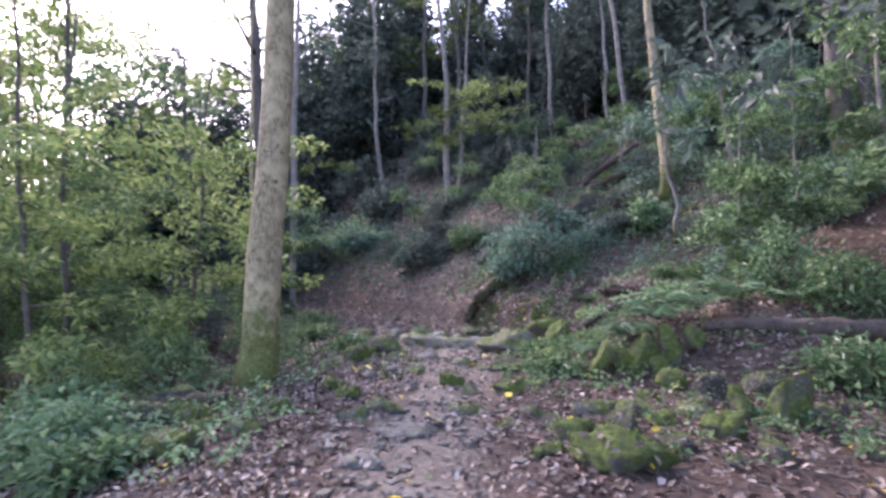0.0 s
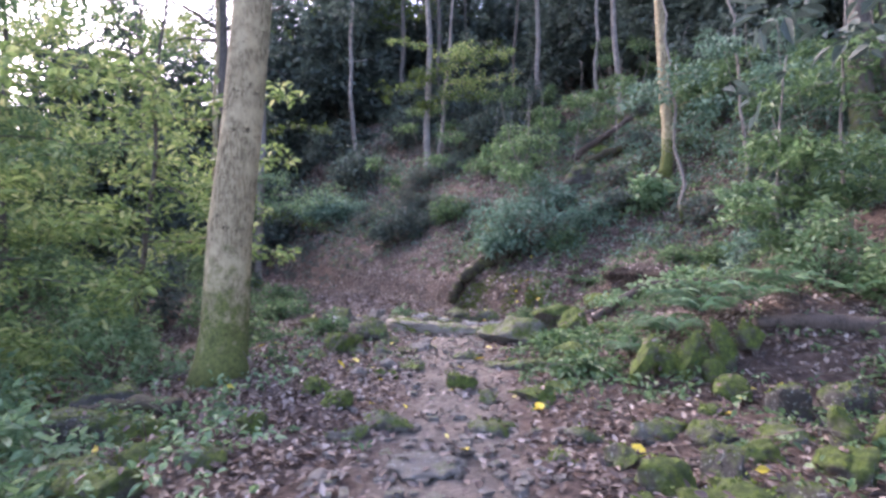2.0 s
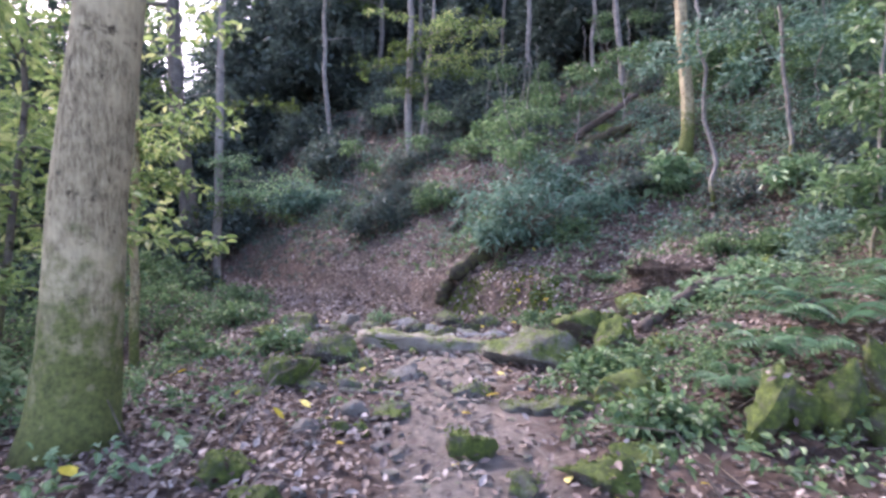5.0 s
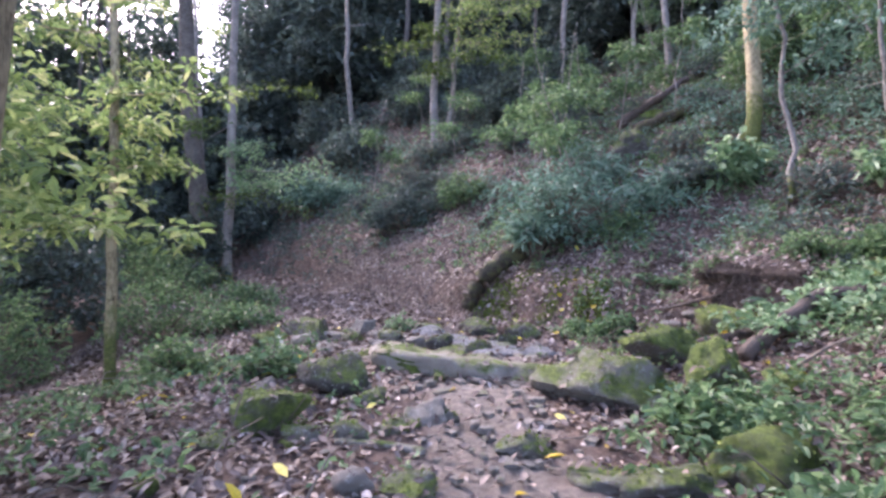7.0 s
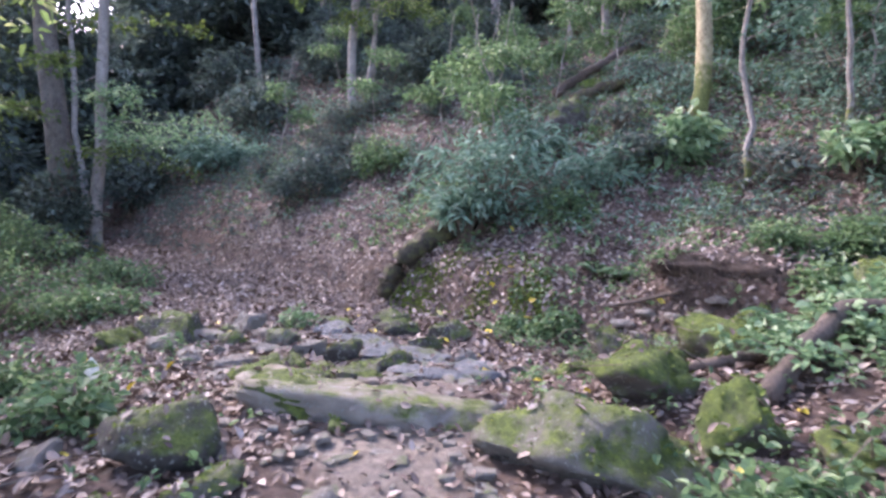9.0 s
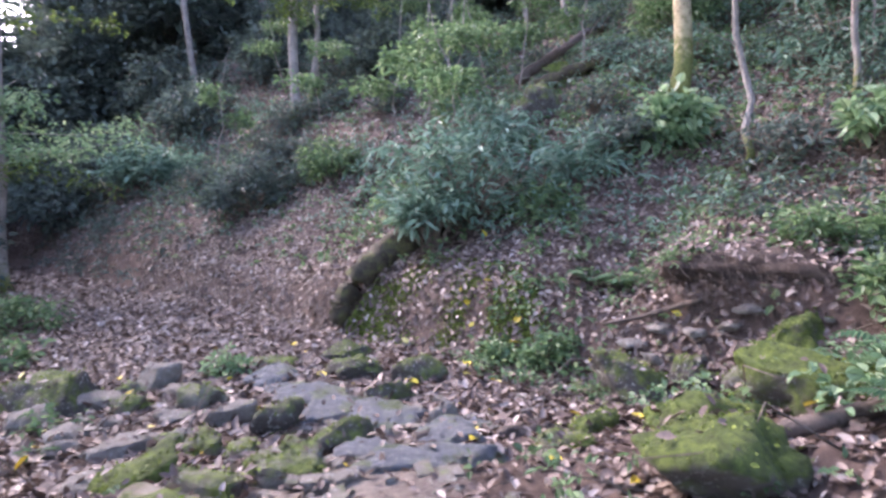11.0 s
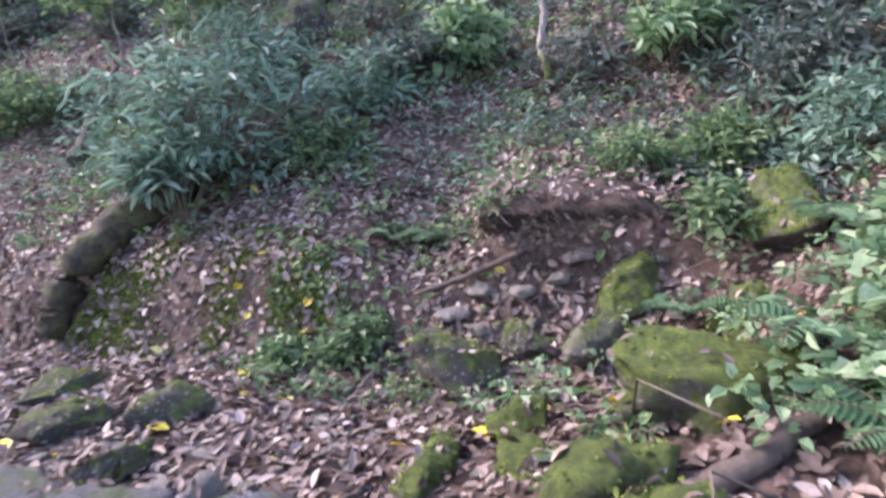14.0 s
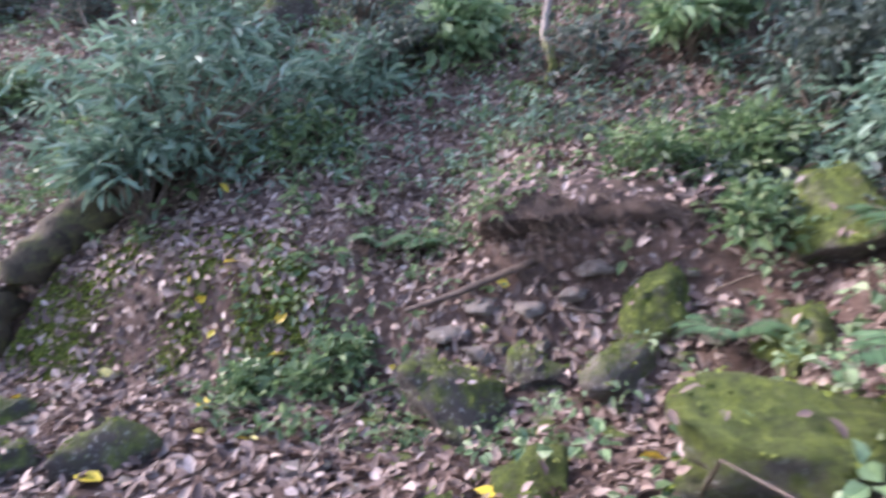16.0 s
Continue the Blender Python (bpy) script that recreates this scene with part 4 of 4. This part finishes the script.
for x, y in ((-5.2, 27.6), (-3.0, 28.6), (-7.0, 28.0), (-0.8, 29.6)):
    copy_thing(THICK[1], pose(x, y, on_ground(x, y) - 0.2, 0, 0, 83 * x))
# evergreen wall along the far side of the trail
for x, y in ((-10.5, 36.0), (-13.5, 38.0), (-7.0, 40.0), (-16.5, 43.0), (-3.5, 42.5), (0.5, 45.5), (5.5, 43.0), (10.5, 40.0), (15.5, 34.0), (15.5, 24.5), (14.5, 19.5), (-12.0, 45.0), (-5.0, 46.0), (2.5, 42.0), (-16.0, 26.0), (-20.5, 21.5), (-22.0, 30.0), (-13.0, 31.0), (-18.5, 36.0), (-25.0, 25.0), (-24.0, 15.0), (17.0, 14.0), (16.0, 8.0), (20.0, 11.0), (12.0, 22.5)):
    copy_thing(THICK[2], pose(x, y, on_ground(x, y) - 0.4, 0, 0, 53 * x))
# leafy trees toward the bright side
AIRY = tree(-10.5, 15.5, 0.11, 14, BARK_DARK, "slim tree with a light yellow-green crown", (0.02, 0), 71, 0.06, 1.3, 0.14, BRIGHT, 380, 8, spread_by=3.2, leaf=0.19)
for x, y in ((-13.5, 20.0), (-12.0, 26.5), (-16.5, 19.0), (-9.0, 10.0), (-12.5, 12.5), (-15.0, 30.0), (-20.0, 27.0), (-18.0, 14.0), (-11.0, 7.5), (-22.0, 34.0)):
    copy_thing(AIRY, pose(x, y, on_ground(x, y) - 0.1, 0, 0, 71 * x))
bush(-6.5, 21.0, 2.2, 1.3, 2.6, DARKLEAF, "dark climbing leaves round the old trunks", 150, 130, 14, 0.17, 0.45, 0.25, 0.02)
# thin bare stems on the slope
STEM = tree(2.9, 19.0, 0.022, 3.6, BARK_GREY, "thin bare sapling on the slope", (0.06, 0), 72, 0.2, 1.2, 0.0, GREEN, 0, 5, [(1.6, 40, 0.5), (2.3, 200, 0.6)], dead=5)
made = 0
while made < 40:
    x, y = rngw.uniform(-3, 13), rngw.uniform(11, 27)
    if float(foot(x, y)) < 2.2 or (x < 5.5 and y < 16):
        continue
    copy_thing(STEM, pose(x, y, on_ground(x, y) - 0.05, rngw.normal() * 9, rngw.normal() * 9, rngw.uniform(0, 360)))
    made += 1
bush(3.15, 9.6, 0.7, 0.6, 0.42, PALEGREEN, "pale green plant with broad rounded leaves", 151, 24, 7, 0.085, 0.8, 0.13, 0.3, name="plant", category="plant")
bush(3.8, 9.75, 0.7, 0.6, 0.45, PALEGREEN, "pale green plant with broad rounded leaves", 152, 40, 7, 0.085, 0.75, 0.13, 0.3, name="plant", category="plant")
bush(4.6, 11.05, 0.9, 0.6, 0.6, GREEN, "leafy green plant among mossy boulders", 153, 60, 8, 0.09, 0.5, 0.12, 0.2, name="plant", category="plant")
bush(2.45, 12.75, 0.9, 0.5, 0.35, GREEN, "leafy green plants on the low bank", 154, 60, 8, 0.09, 0.5, 0.1, 0.2, name="plant", category="plant")
bush(2.05, 13.1, 0.6, 0.4, 0.3, GREEN, "leafy green plants on the low bank", 155, 40, 8, 0.09, 0.5, 0.1, 0.2, name="plant", category="plant")
bush(-0.62, 13.55, 0.6, 0.4, 0.35, PALEGREEN, "small pale green plant beside rubble", 156, 30, 8, 0.08, 0.5, 0.1, 0.2, name="plant", category="plant")
bush(-1.65, 9.75, 0.8, 0.6, 0.4, GREEN, "small green plants beside a rock", 157, 46, 7, 0.09, 0.6, 0.1, 0.2, name="plant", category="plant")
bush(1.5, 8.2, 0.9, 0.5, 0.32, GREEN, "low leafy plants beside the boulder", 158, 60, 7, 0.09, 0.6, 0.1, 0.2, name="plant", category="plant")
bush(1.35, 6.95, 0.8, 0.5, 0.35, GREEN, "low leafy plants beside a mossy stone", 159, 60, 7, 0.085, 0.6, 0.1, 0.2, name="plant", category="plant")
TALL = bush(-17.0, 40.0, 7.0, 6.0, 16.0, DARKLEAF, "tall dark evergreen tree in the woods", 93, 620, 12, 0.5, 0.42, 0.85, 0.02, 20, name="evergreen", category="tree")
for x, y in ((-12.0, 45.0), (-20.5, 34.0), (-25.0, 27.0), (-7.0, 47.0), (-9.5, 41.0), (-2.5, 44.0), (2.5, 47.0), (7.5, 46.0), (12.5, 42.0), (-4.5, 38.0), (16.5, 37.0), (-13.5, 36.0), (-16.5, 33.0)):
    copy_thing(TALL, pose(x, y, on_ground(x, y) - 0.3, 0, 0, 31 * x))
for x, y in ((-14.5, 33.0), (-17.5, 24.5), (-13.0, 16.0), (-24.0, 20.0), (-27.0, 31.0), (-21.0, 40.0), (-30.0, 38.0)):
    copy_thing(AIRY, pose(x, y, on_ground(x, y) - 0.1, 0, 0, 47 * x))
# low shrubs dotted over the slope
LOW = [bush(1.9, 17.6, 1.5, 1.2, 0.6, GREEN, "low green shrub on the leafy slope", 140, 34, 6, 0.11, 0.45, 0.2, stems=34), bush(7.4, 16.9, 1.7, 1.3, 0.8, RHODO, "low evergreen shrub on the leafy slope", 141, 40, 7, 0.13, 0.32, 0.22, stems=40), bush(-2.2, 23.5, 1.8, 1.3, 0.7, DARKLEAF, "low dark shrub on the leafy slope", 142, 44, 8, 0.13, 0.4, 0.22, stems=44)]
made = 0
while made < 170:
    x, y = rngw.uniform(-9, 14), rngw.uniform(9, 31)
    s = float(foot(x, y))
    if s < 1.6 + 1.2 * (x < 4) or math.hypot(x - 6.3, y - 15.4) < 1.0 or (x < 3.5 and y < 19 and rngw.uniform() < 0.6) or (x < 5.5 and y < 14.5):
        continue
    copy_thing(LOW[(2, 1, 2, 2)[made % 4] if x < 6 else (0, 1, 2, 1)[made % 4]], pose(x, y, on_ground(x, y) - 0.03, rngw.normal() * 6, rngw.normal() * 6, rngw.uniform(0, 360)))
    made += 1


def ground_cover(name, label, n, box, mat, keep, seed, leaf=0.07, each=6, tall=0.12, slim=0.55):
    """Low plants standing thick on the floor."""
    rng = np.random.default_rng(seed)
    x, y = scatter(rng, n, *box, keep)
    c = np.stack([x, y, height(x, y) + tall * rng.uniform(0.4, 1.2, len(x))], -1)
    v, f = sprays(rng, c, each, 0.07, leaf, 0.4, slim)
    tagged(new(name, mesh_of(name, v, f, mat, False)), label, "plants", kind="stuff")


def patchy(x, y, a=1.3):
    return np.clip(np.sin(a * x + 1.1 * np.sin(0.9 * y)) * np.sin(a * y + 0.7 * x) + 0.15, 0, 1)


ground_cover("ground_plants", "low green leafy plants beside the stones of the trail", 1500, (1.1, 6.5, 6.9, 10.4), GREEN, lambda x, y: 0.1 + 0.9 * patchy(x, y, 2.0), 201, 0.058, 9, 0.15)
ground_cover("ground_plants", "low green plants at the foot of the big tree", 900, (-4.5, -1.5, 4.6, 12.5), GREEN, lambda x, y: 0.2 + 0.8 * patchy(x, y, 1.7), 202, 0.07, 7, 0.14)
ground_cover("ground_plants", "sparse green plants on the leafy slope", 11000, (-4.0, 14.0, 11.0, 28.0), GREEN, lambda x, y: (foot(x, y) > 0.5) * (0.12 + 0.5 * patchy(x, y, 0.8) + 0.4 * (x > 4.5)), 203, 0.1, 6, 0.16)
ground_cover("ground_plants", "grey-green brush over the leafy slope", 9000, (-6.0, 10.0, 13.0, 26.0), RHODO, lambda x, y: (foot(x, y) > 0.9) * (0.12 + 0.6 * patchy(x + 3.0, y, 1.1)), 208, 0.1, 7, 0.24, 0.32)
ground_cover("ground_plants", "green plants trailing over the bank", 420, (1.7, 4.6, 11.2, 13.6), GREEN, lambda x, y: (foot(x, y) > -0.5) * patchy(x, y, 2.4), 204, 0.06, 8, 0.1)
ground_cover("ground_plants", "pale green plants among the mossy boulders", 260, (2.4, 6.0, 9.0, 11.4), PALEGREEN, lambda x, y: 0.3 + 0.7 * patchy(x, y, 2.6), 205, 0.065, 7, 0.26, 0.65)
ground_cover("ground_plants", "green plants among leaves and stones", 700, (1.6, 7.0, 3.4, 6.9), GREEN, lambda x, y: 0.15 + 0.85 * patchy(x, y, 1.9), 207, 0.07, 7, 0.12)
ground_cover("ground_plants", "sparse green seedlings between the trail stones", 160, (-2.0, 1.9, 3.6, 11.0), GREEN, lambda x, y: (off_trail(x, y) > 0.45) * (0.25 + patchy(x, y, 2.2)), 206, 0.06, 6, 0.06)


ground_cover("ground_plants", "broad pale leaves crowding round the mossy boulder", 170, (2.3, 4.2, 9.0, 9.85), PALEGREEN, lambda x, y: 0.35 + 0.65 * patchy(x, y, 3.1), 211, 0.07, 6, 0.24, 0.75)
ground_cover("ground_plants", "dark low plants in the shade of the bank", 1500, (4.6, 9.0, 9.5, 14.0), DARKLEAF, lambda x, y: 0.3 + 0.7 * patchy(x, y, 1.5), 212, 0.09, 8, 0.3, 0.4)
ground_cover("ground_plants", "leafy plants between the stones and the ferns", 330, (0.75, 2.6, 6.2, 8.2), GREEN, lambda x, y: 0.25 + 0.75 * patchy(x, y, 2.8), 213, 0.07, 8, 0.16)
ground_cover("ground_plants", "leafy plants along the edge of the lower trail", 170, (-4.2, -1.3, 3.4, 6.6), PALEGREEN, lambda x, y: 0.2 + 0.8 * patchy(x, y, 2.1), 214, 0.075, 7, 0.2)
ground_cover("ground_plants", "green plants growing on the dark lower bank", 70, (1.6, 3.0, 12.3, 13.6), GREEN, lambda x, y: (np.abs(foot(x, y)) < 0.6) * 1.0, 215, 0.075, 8, 0.14)


def mossy_bank():
    """A mat of moss on the steep face of the low bank."""
    rng = np.random.default_rng(64)
    x, y = scatter(rng, 60000, 0.7, 2.6, 13.0, 15.2, lambda x, y: (foot(x, y) > 0.02) * (foot(x, y) < 0.75) * (np.sin(4.1 * x + 2.0 * np.sin(3.0 * y)) * np.sin(3.3 * y - x) > -0.15 + 0.3 * rng.normal(size=len(x))))
    n = len(x)
    ln = rng.uniform(0.02, 0.055, n)
    v, f = blades(np.stack([x, y, height(x, y) - 0.004], -1), np.array([[-0.5, -0.35, 0.5]]) + rng.normal(size=(n, 3)) * 0.5, rng.normal(size=(n, 3)), ln, ln * 0.5, 0.2, 0.4)
    tagged(new("moss_mat", mesh_of("moss_mat", v, f, MOSSLEAF, False)), "mat of green and brown moss on the low bank", "moss", kind="stuff")


mossy_bank()


ground_cover("ground_plants", "dark brush on the shoulder of the hill", 2600, (-7.5, 1.0, 20.0, 28.5), DARKLEAF, lambda x, y: (foot(x, y) > -0.2) * (0.3 + 0.7 * patchy(x, y, 1.0)), 216, 0.12, 7, 0.3, 0.35)


# ---- ferns ----
def fern(x, y, size, seed, lift=0.0):
    rng = np.random.default_rng(seed + 900)
    root = new("fern")
    root.location = (x, y, on_ground(x, y) + lift)
    stalks, b, w, ln = [], [], [], []
    for k in range(9):
        a = 2 * np.pi * k / 9 + rng.normal() * 0.25
        n = size * rng.uniform(0.75, 1.15)
        u = np.linspace(0, 1, 16)
        rise = rng.uniform(0.6, 1.1)
        pts = np.stack([np.cos(a) * n * u, np.sin(a) * n * u, n * (rise * 1.6 * u - rise * 1.35 * u * u)], -1)
        stalks.append(tube(pts[::3], np.linspace(0.006, 0.002, 6), 3))
        side = np.array([-np.sin(a), np.cos(a), 0.0])
        for i in range(2, 16):
            for sgn in (-1, 1):
                b.append(pts[i])
                w.append(side * sgn + 0.35 * np.array([np.cos(a), np.sin(a), 0]) + np.array([0, 0, -0.12]))
                ln.append(n * 0.26 * math.sin(math.pi * (0.12 + 0.86 * u[i])) + 0.01)
    ln = np.array(ln)
    st = new("stalks", mesh_of("stalks", *joined(stalks), TWIG))
    fr = new("fronds", mesh_of("fronds", *blades(np.array(b), np.array(w), np.array([[0, 0, 1.0]]) + 0 * np.array(b), ln, ln * 0.3, 0.1), FERN, False))
    st.parent = root
    fr.parent = root
    tagged(st, kind="stuff")
    tagged(fr, kind="stuff")
    return tagged(root, "green fern with arching fronds", "fern", "ferns on the bank")


for k, (x, y, s, l) in enumerate(((2.35, 7.0, 0.6, 0.35), (2.8, 7.15, 0.65, 0.4), (3.3, 7.2, 0.7, 0.35), (1.95, 7.1, 0.45, 0.15), (3.8, 7.5, 0.7, 0.2), (3.0, 7.8, 0.6, 0.1), (4.2, 8.1, 0.7, 0.1), (4.7, 7.4, 0.75, 0.1), (3.5, 8.5, 0.6, 0.05), (2.5, 7.6, 0.5, 0.05), (3.15, 13.2, 0.38, 0.05), (3.4, 13.0, 0.35, 0.05), (4.5, 10.3, 0.45, 0.25), (3.9, 10.9, 0.4, 0.3), (2.6, 9.4, 0.4, 0.1), (3.0, 9.8, 0.45, 0.1))):
    fern(x, y, s * 0.78, k, l * 0.7)


# ---- fallen wood ----
def log(points, r0, r1, mat, label, name="fallen_log", sides=10, lumps=0.06, seed=0, sit=0.5):
    rng = np.random.default_rng(seed + 300)
    p = np.array(points, float)
    u = np.linspace(0, len(p) - 1, 5 * len(p))
    q = np.stack([np.interp(u, np.arange(len(p)), p[:, k]) for k in range(3)], -1)
    q += rng.normal(size=q.shape) * r0 * 0.12
    o = q[0].copy()
    ob = new(name, mesh_of(name, *tube(q - o, np.linspace(r0, r1, len(q)), sides, lumps, rng), mat))
    ob.location = o
    return tagged(ob, label, "log")


def along(pts, lift):
    return [(x, y, on_ground(x, y, lift)) for x, y in pts]


log([(3.3, 7.1, 0.66), (3.9, 7.0, 0.66), (4.7, 6.85, 0.62), (6.2, 6.6, 0.54)], 0.065, 0.15, LOGBARK, "brown fallen log lying on the bank", seed=1)
log([(2.2, 9.1, 0.42), (2.6, 9.3, 0.62), (3.1, 9.5, 0.86), (3.6, 9.4, 0.92), (4.4, 9.2, 0.94)], 0.065, 0.06, LOGBARK, "dark crooked fallen branch on the bank", "fallen_branch", seed=2)
log([(0.60, 15.25, -0.02), (0.68, 15.25, 0.3), (0.92, 15.25, 0.62), (1.25, 15.32, 0.86), (1.7, 15.45, 1.1), (2.3, 15.6, 1.3)], 0.11, 0.24, MOSSLOG, "leaning mossy dark trunk under the evergreen bush", "leaning_trunk", 12, 0.12, seed=3)
log(along([(5.0, 18.6), (5.8, 18.3), (6.9, 18.0)], 0.25), 0.16, 0.12, MOSSLOG, "mossy fallen log on the slope", seed=4)
log(along([(4.9, 19.4), (5.9, 19.6), (7.2, 20.4)], 0.5), 0.13, 0.08, LOGBARK, "dark fallen log on the slope", seed=5)
log(along([(1.2, 18.4), (1.7, 19.6), (2.2, 20.6)], 0.12), 0.09, 0.05, LOGBARK, "dark fallen branch on the slope", "fallen_branch", seed=6)
log(along([(-3.5, 6.1), (-2.9, 6.35), (-2.3, 5.9)], 0.12), 0.09, 0.07, MOSSLOG, "mossy fallen branch at the tree foot", "fallen_branch", seed=7)
log(along([(-0.85, 8.15), (-0.5, 8.1), (-0.32, 8.0)], 0.03), 0.018, 0.026, PALE, "broken pale stick on the trail", "stick", 6, seed=8)
log(along([(2.0, 9.9), (2.35, 9.72), (2.9, 9.62)], 0.05), 0.045, 0.035, LOGBARK, "dark fallen branch beside mossy boulders", "fallen_branch", seed=9)
log(along([(2.95, 12.6), (3.3, 12.35), (3.65, 12.05)], 0.12), 0.018, 0.03, LOGBARK, "thin dark branch on the bank", "fallen_branch", 6, seed=10)
log(along([(0.75, 11.1), (1.1, 11.2)], 0.04), 0.04, 0.03, LOGBARK, "short dark piece of wood on the litter", "stick", 6, seed=11)
log([(1.95, 8.55, on_ground(1.95, 8.55, 0.02)), (2.6, 8.7, on_ground(2.6, 8.7, 0.12)), (3.4, 8.8, on_ground(3.4, 8.8, 0.1))], 0.014, 0.009, TWIG, "long thin pale branch lying over ground plants", "fallen_branch", 6, 0.0, seed=12)
rngs = np.random.default_rng(8)
for k in range(46):
    x, y = rngs.uniform(-3.0, 6.0), rngs.uniform(4.0, 19.0)
    if off_trail(x, y) < 0.5 and y < 10:
        continue
    a, n = rngs.uniform(0, 6.28), rngs.uniform(0.3, 1.1)
    log(along([(x, y), (x + math.cos(a) * n * 0.5, y + math.sin(a) * n * 0.5), (x + math.cos(a + 0.3) * n, y + math.sin(a + 0.3) * n)], 0.03), 0.009, 0.005, TWIG, "thin dead twig lying on the leaf litter", "twig", 5, 0.0, 20 + k)


# ---- leaves and tufts on the stones ----
def on_stones():
    rng = np.random.default_rng(55)
    dead, tuft = [], []
    for top, up, area, mat in STONE_TOPS:
        if len(top) == 0:
            continue
        for store, n in ((dead, int(26 * area) + 2), (tuft, int(420 * area) + 20 if mat in (MOSSY, HALF, DARKROCK) else 0)):
            k = rng.integers(0, len(top), n)
            store.append((top[k] + rng.normal(size=(n, 3)) * 0.012, up[k]))
    p, u = (np.concatenate(a) for a in zip(*dead))
    n = len(p)
    nr = unit(unit(u) + rng.normal(size=(n, 3)) * 0.3)
    ln = 0.075 * rng.uniform(0.6, 1.2, n)
    v, f = blades(p + nr * 0.008, np.cross(nr, unit(rng.normal(size=(n, 3)))), nr, ln, ln * 0.5, 0.25, 0.0)
    tagged(new("leaf_litter", mesh_of("leaf_litter", v, f, LITTER)), "dry brown leaves lying on the mossy stones", "leaves", kind="stuff")
    p, u = (np.concatenate(a) for a in zip(*tuft))
    n = len(p)
    ln = rng.uniform(0.015, 0.04, n)
    v, f = blades(p - unit(u) * 0.006, unit(u) + rng.normal(size=(n, 3)) * 0.5, rng.normal(size=(n, 3)), ln, ln * 0.5, 0.2, 0.3)
    tagged(new("moss_tufts", mesh_of("moss_tufts", v, f, MOSSLEAF, False)), "short tufts of green moss on the stones", "moss", kind="stuff")


on_stones()


def loose_leaf(x, y, z, size, mat, label, tilt, turn):
    v, f = blades(np.array([[0.0, -size / 2, 0]]), np.array([[0, 1.0, 0]]), np.array([[0, 0, 1.0]]), size, size * 0.62, 0.15, 0.05)
    ob = new("leaf", mesh_of("leaf", v, f, mat))
    ob.matrix_world = pose(x, y, z, tilt, 0, turn)
    tagged(ob, label, "leaf")


WHITE = leaf_material("pale_leaf", [(0.0, (0.6, 0.62, 0.56)), (1.0, (0.72, 0.74, 0.68))], 0.5, 0.2)
loose_leaf(-1.66, 10.15, on_ground(-1.66, 10.15, 0.24), 0.17, WHITE, "pale whitish leaf caught upright among plants", 80, 10)
for x, y, a, m in ((2.36, 11.08, 30, YELLOW), (2.25, 13.1, 80, YELLOW), (1.72, 13.1, 0, YELLOW), (1.05, 12.6, 50, YELLOW), (2.2, 13.75, 100, YELLOW), (0.28, 13.1, 20, YELLOW), (0.69, 6.0, 0, YELLOW), (-2.12, 6.55, 60, YELLOW), (2.25, 10.15, 20, YELLOW)):
    loose_leaf(x, y, on_ground(x, y, 0.05), 0.15, m, "large yellow leaf lying on the litter", 14, a)


def dead_brush():
    rng = np.random.default_rng(91)
    x, y = scatter(rng, 1500, -4.0, 12.0, 5.0, 24.0, lambda x, y: 0.35 * (off_trail(x, y) > 0.9) + 0.4 * (foot(x, y) > 0.3))
    parts = []
    for px, py, pz in zip(x, y, height(x, y)):
        a, n, h = rng.uniform(0, 6.28), rng.uniform(0.2, 0.8), rng.uniform(0.03, 0.5)
        d = np.array([math.cos(a) * n, math.sin(a) * n, 0])
        p0 = np.array([px, py, pz])
        p2 = p0 + d
        p2[2] = float(height(p2[0], p2[1])) + h * 0.8
        p1 = (p0 + p2) / 2 + np.array([*rng.normal(size=2) * 0.08, h * 0.4])
        parts.append(tube([p0, p1, p2], [0.007, 0.005, 0.003], 3))
    tagged(new("dead_brush", mesh_of("dead_brush", *joined(parts), TWIG)), "thin dead stems and twigs standing in the litter", "twigs", kind="stuff")


dead_brush()


def mulch():
    """Broken sticks and roots lying close over the dark ground."""
    rng = np.random.default_rng(92)
    x, y = scatter(rng, 900, 1.0, 5.0, 3.2, 7.0, lambda x, y: 0.3 + 0.7 * patchy(x, y, 1.6))
    parts = []
    for px, py in zip(x, y):
        a, n = rng.uniform(0, 6.28), rng.uniform(0.08, 0.4)
        pts = [(px + math.cos(a + b) * n * k, py + math.sin(a + b) * n * k) for k, b in ((0, 0), (0.5, 0.2), (1, 0))]
        thick = rng.uniform(0.003, 0.011)
        parts.append(tube([(u, v, on_ground(u, v, 0.02 + 0.03 * rng.uniform())) for u, v in pts], [thick, thick * 0.8, thick * 0.5], 4))
    tagged(new("forest_mulch", mesh_of("forest_mulch", *joined(parts), LOGBARK)), "dark broken sticks and roots strewn on the soil", "twigs", kind="stuff")


mulch()
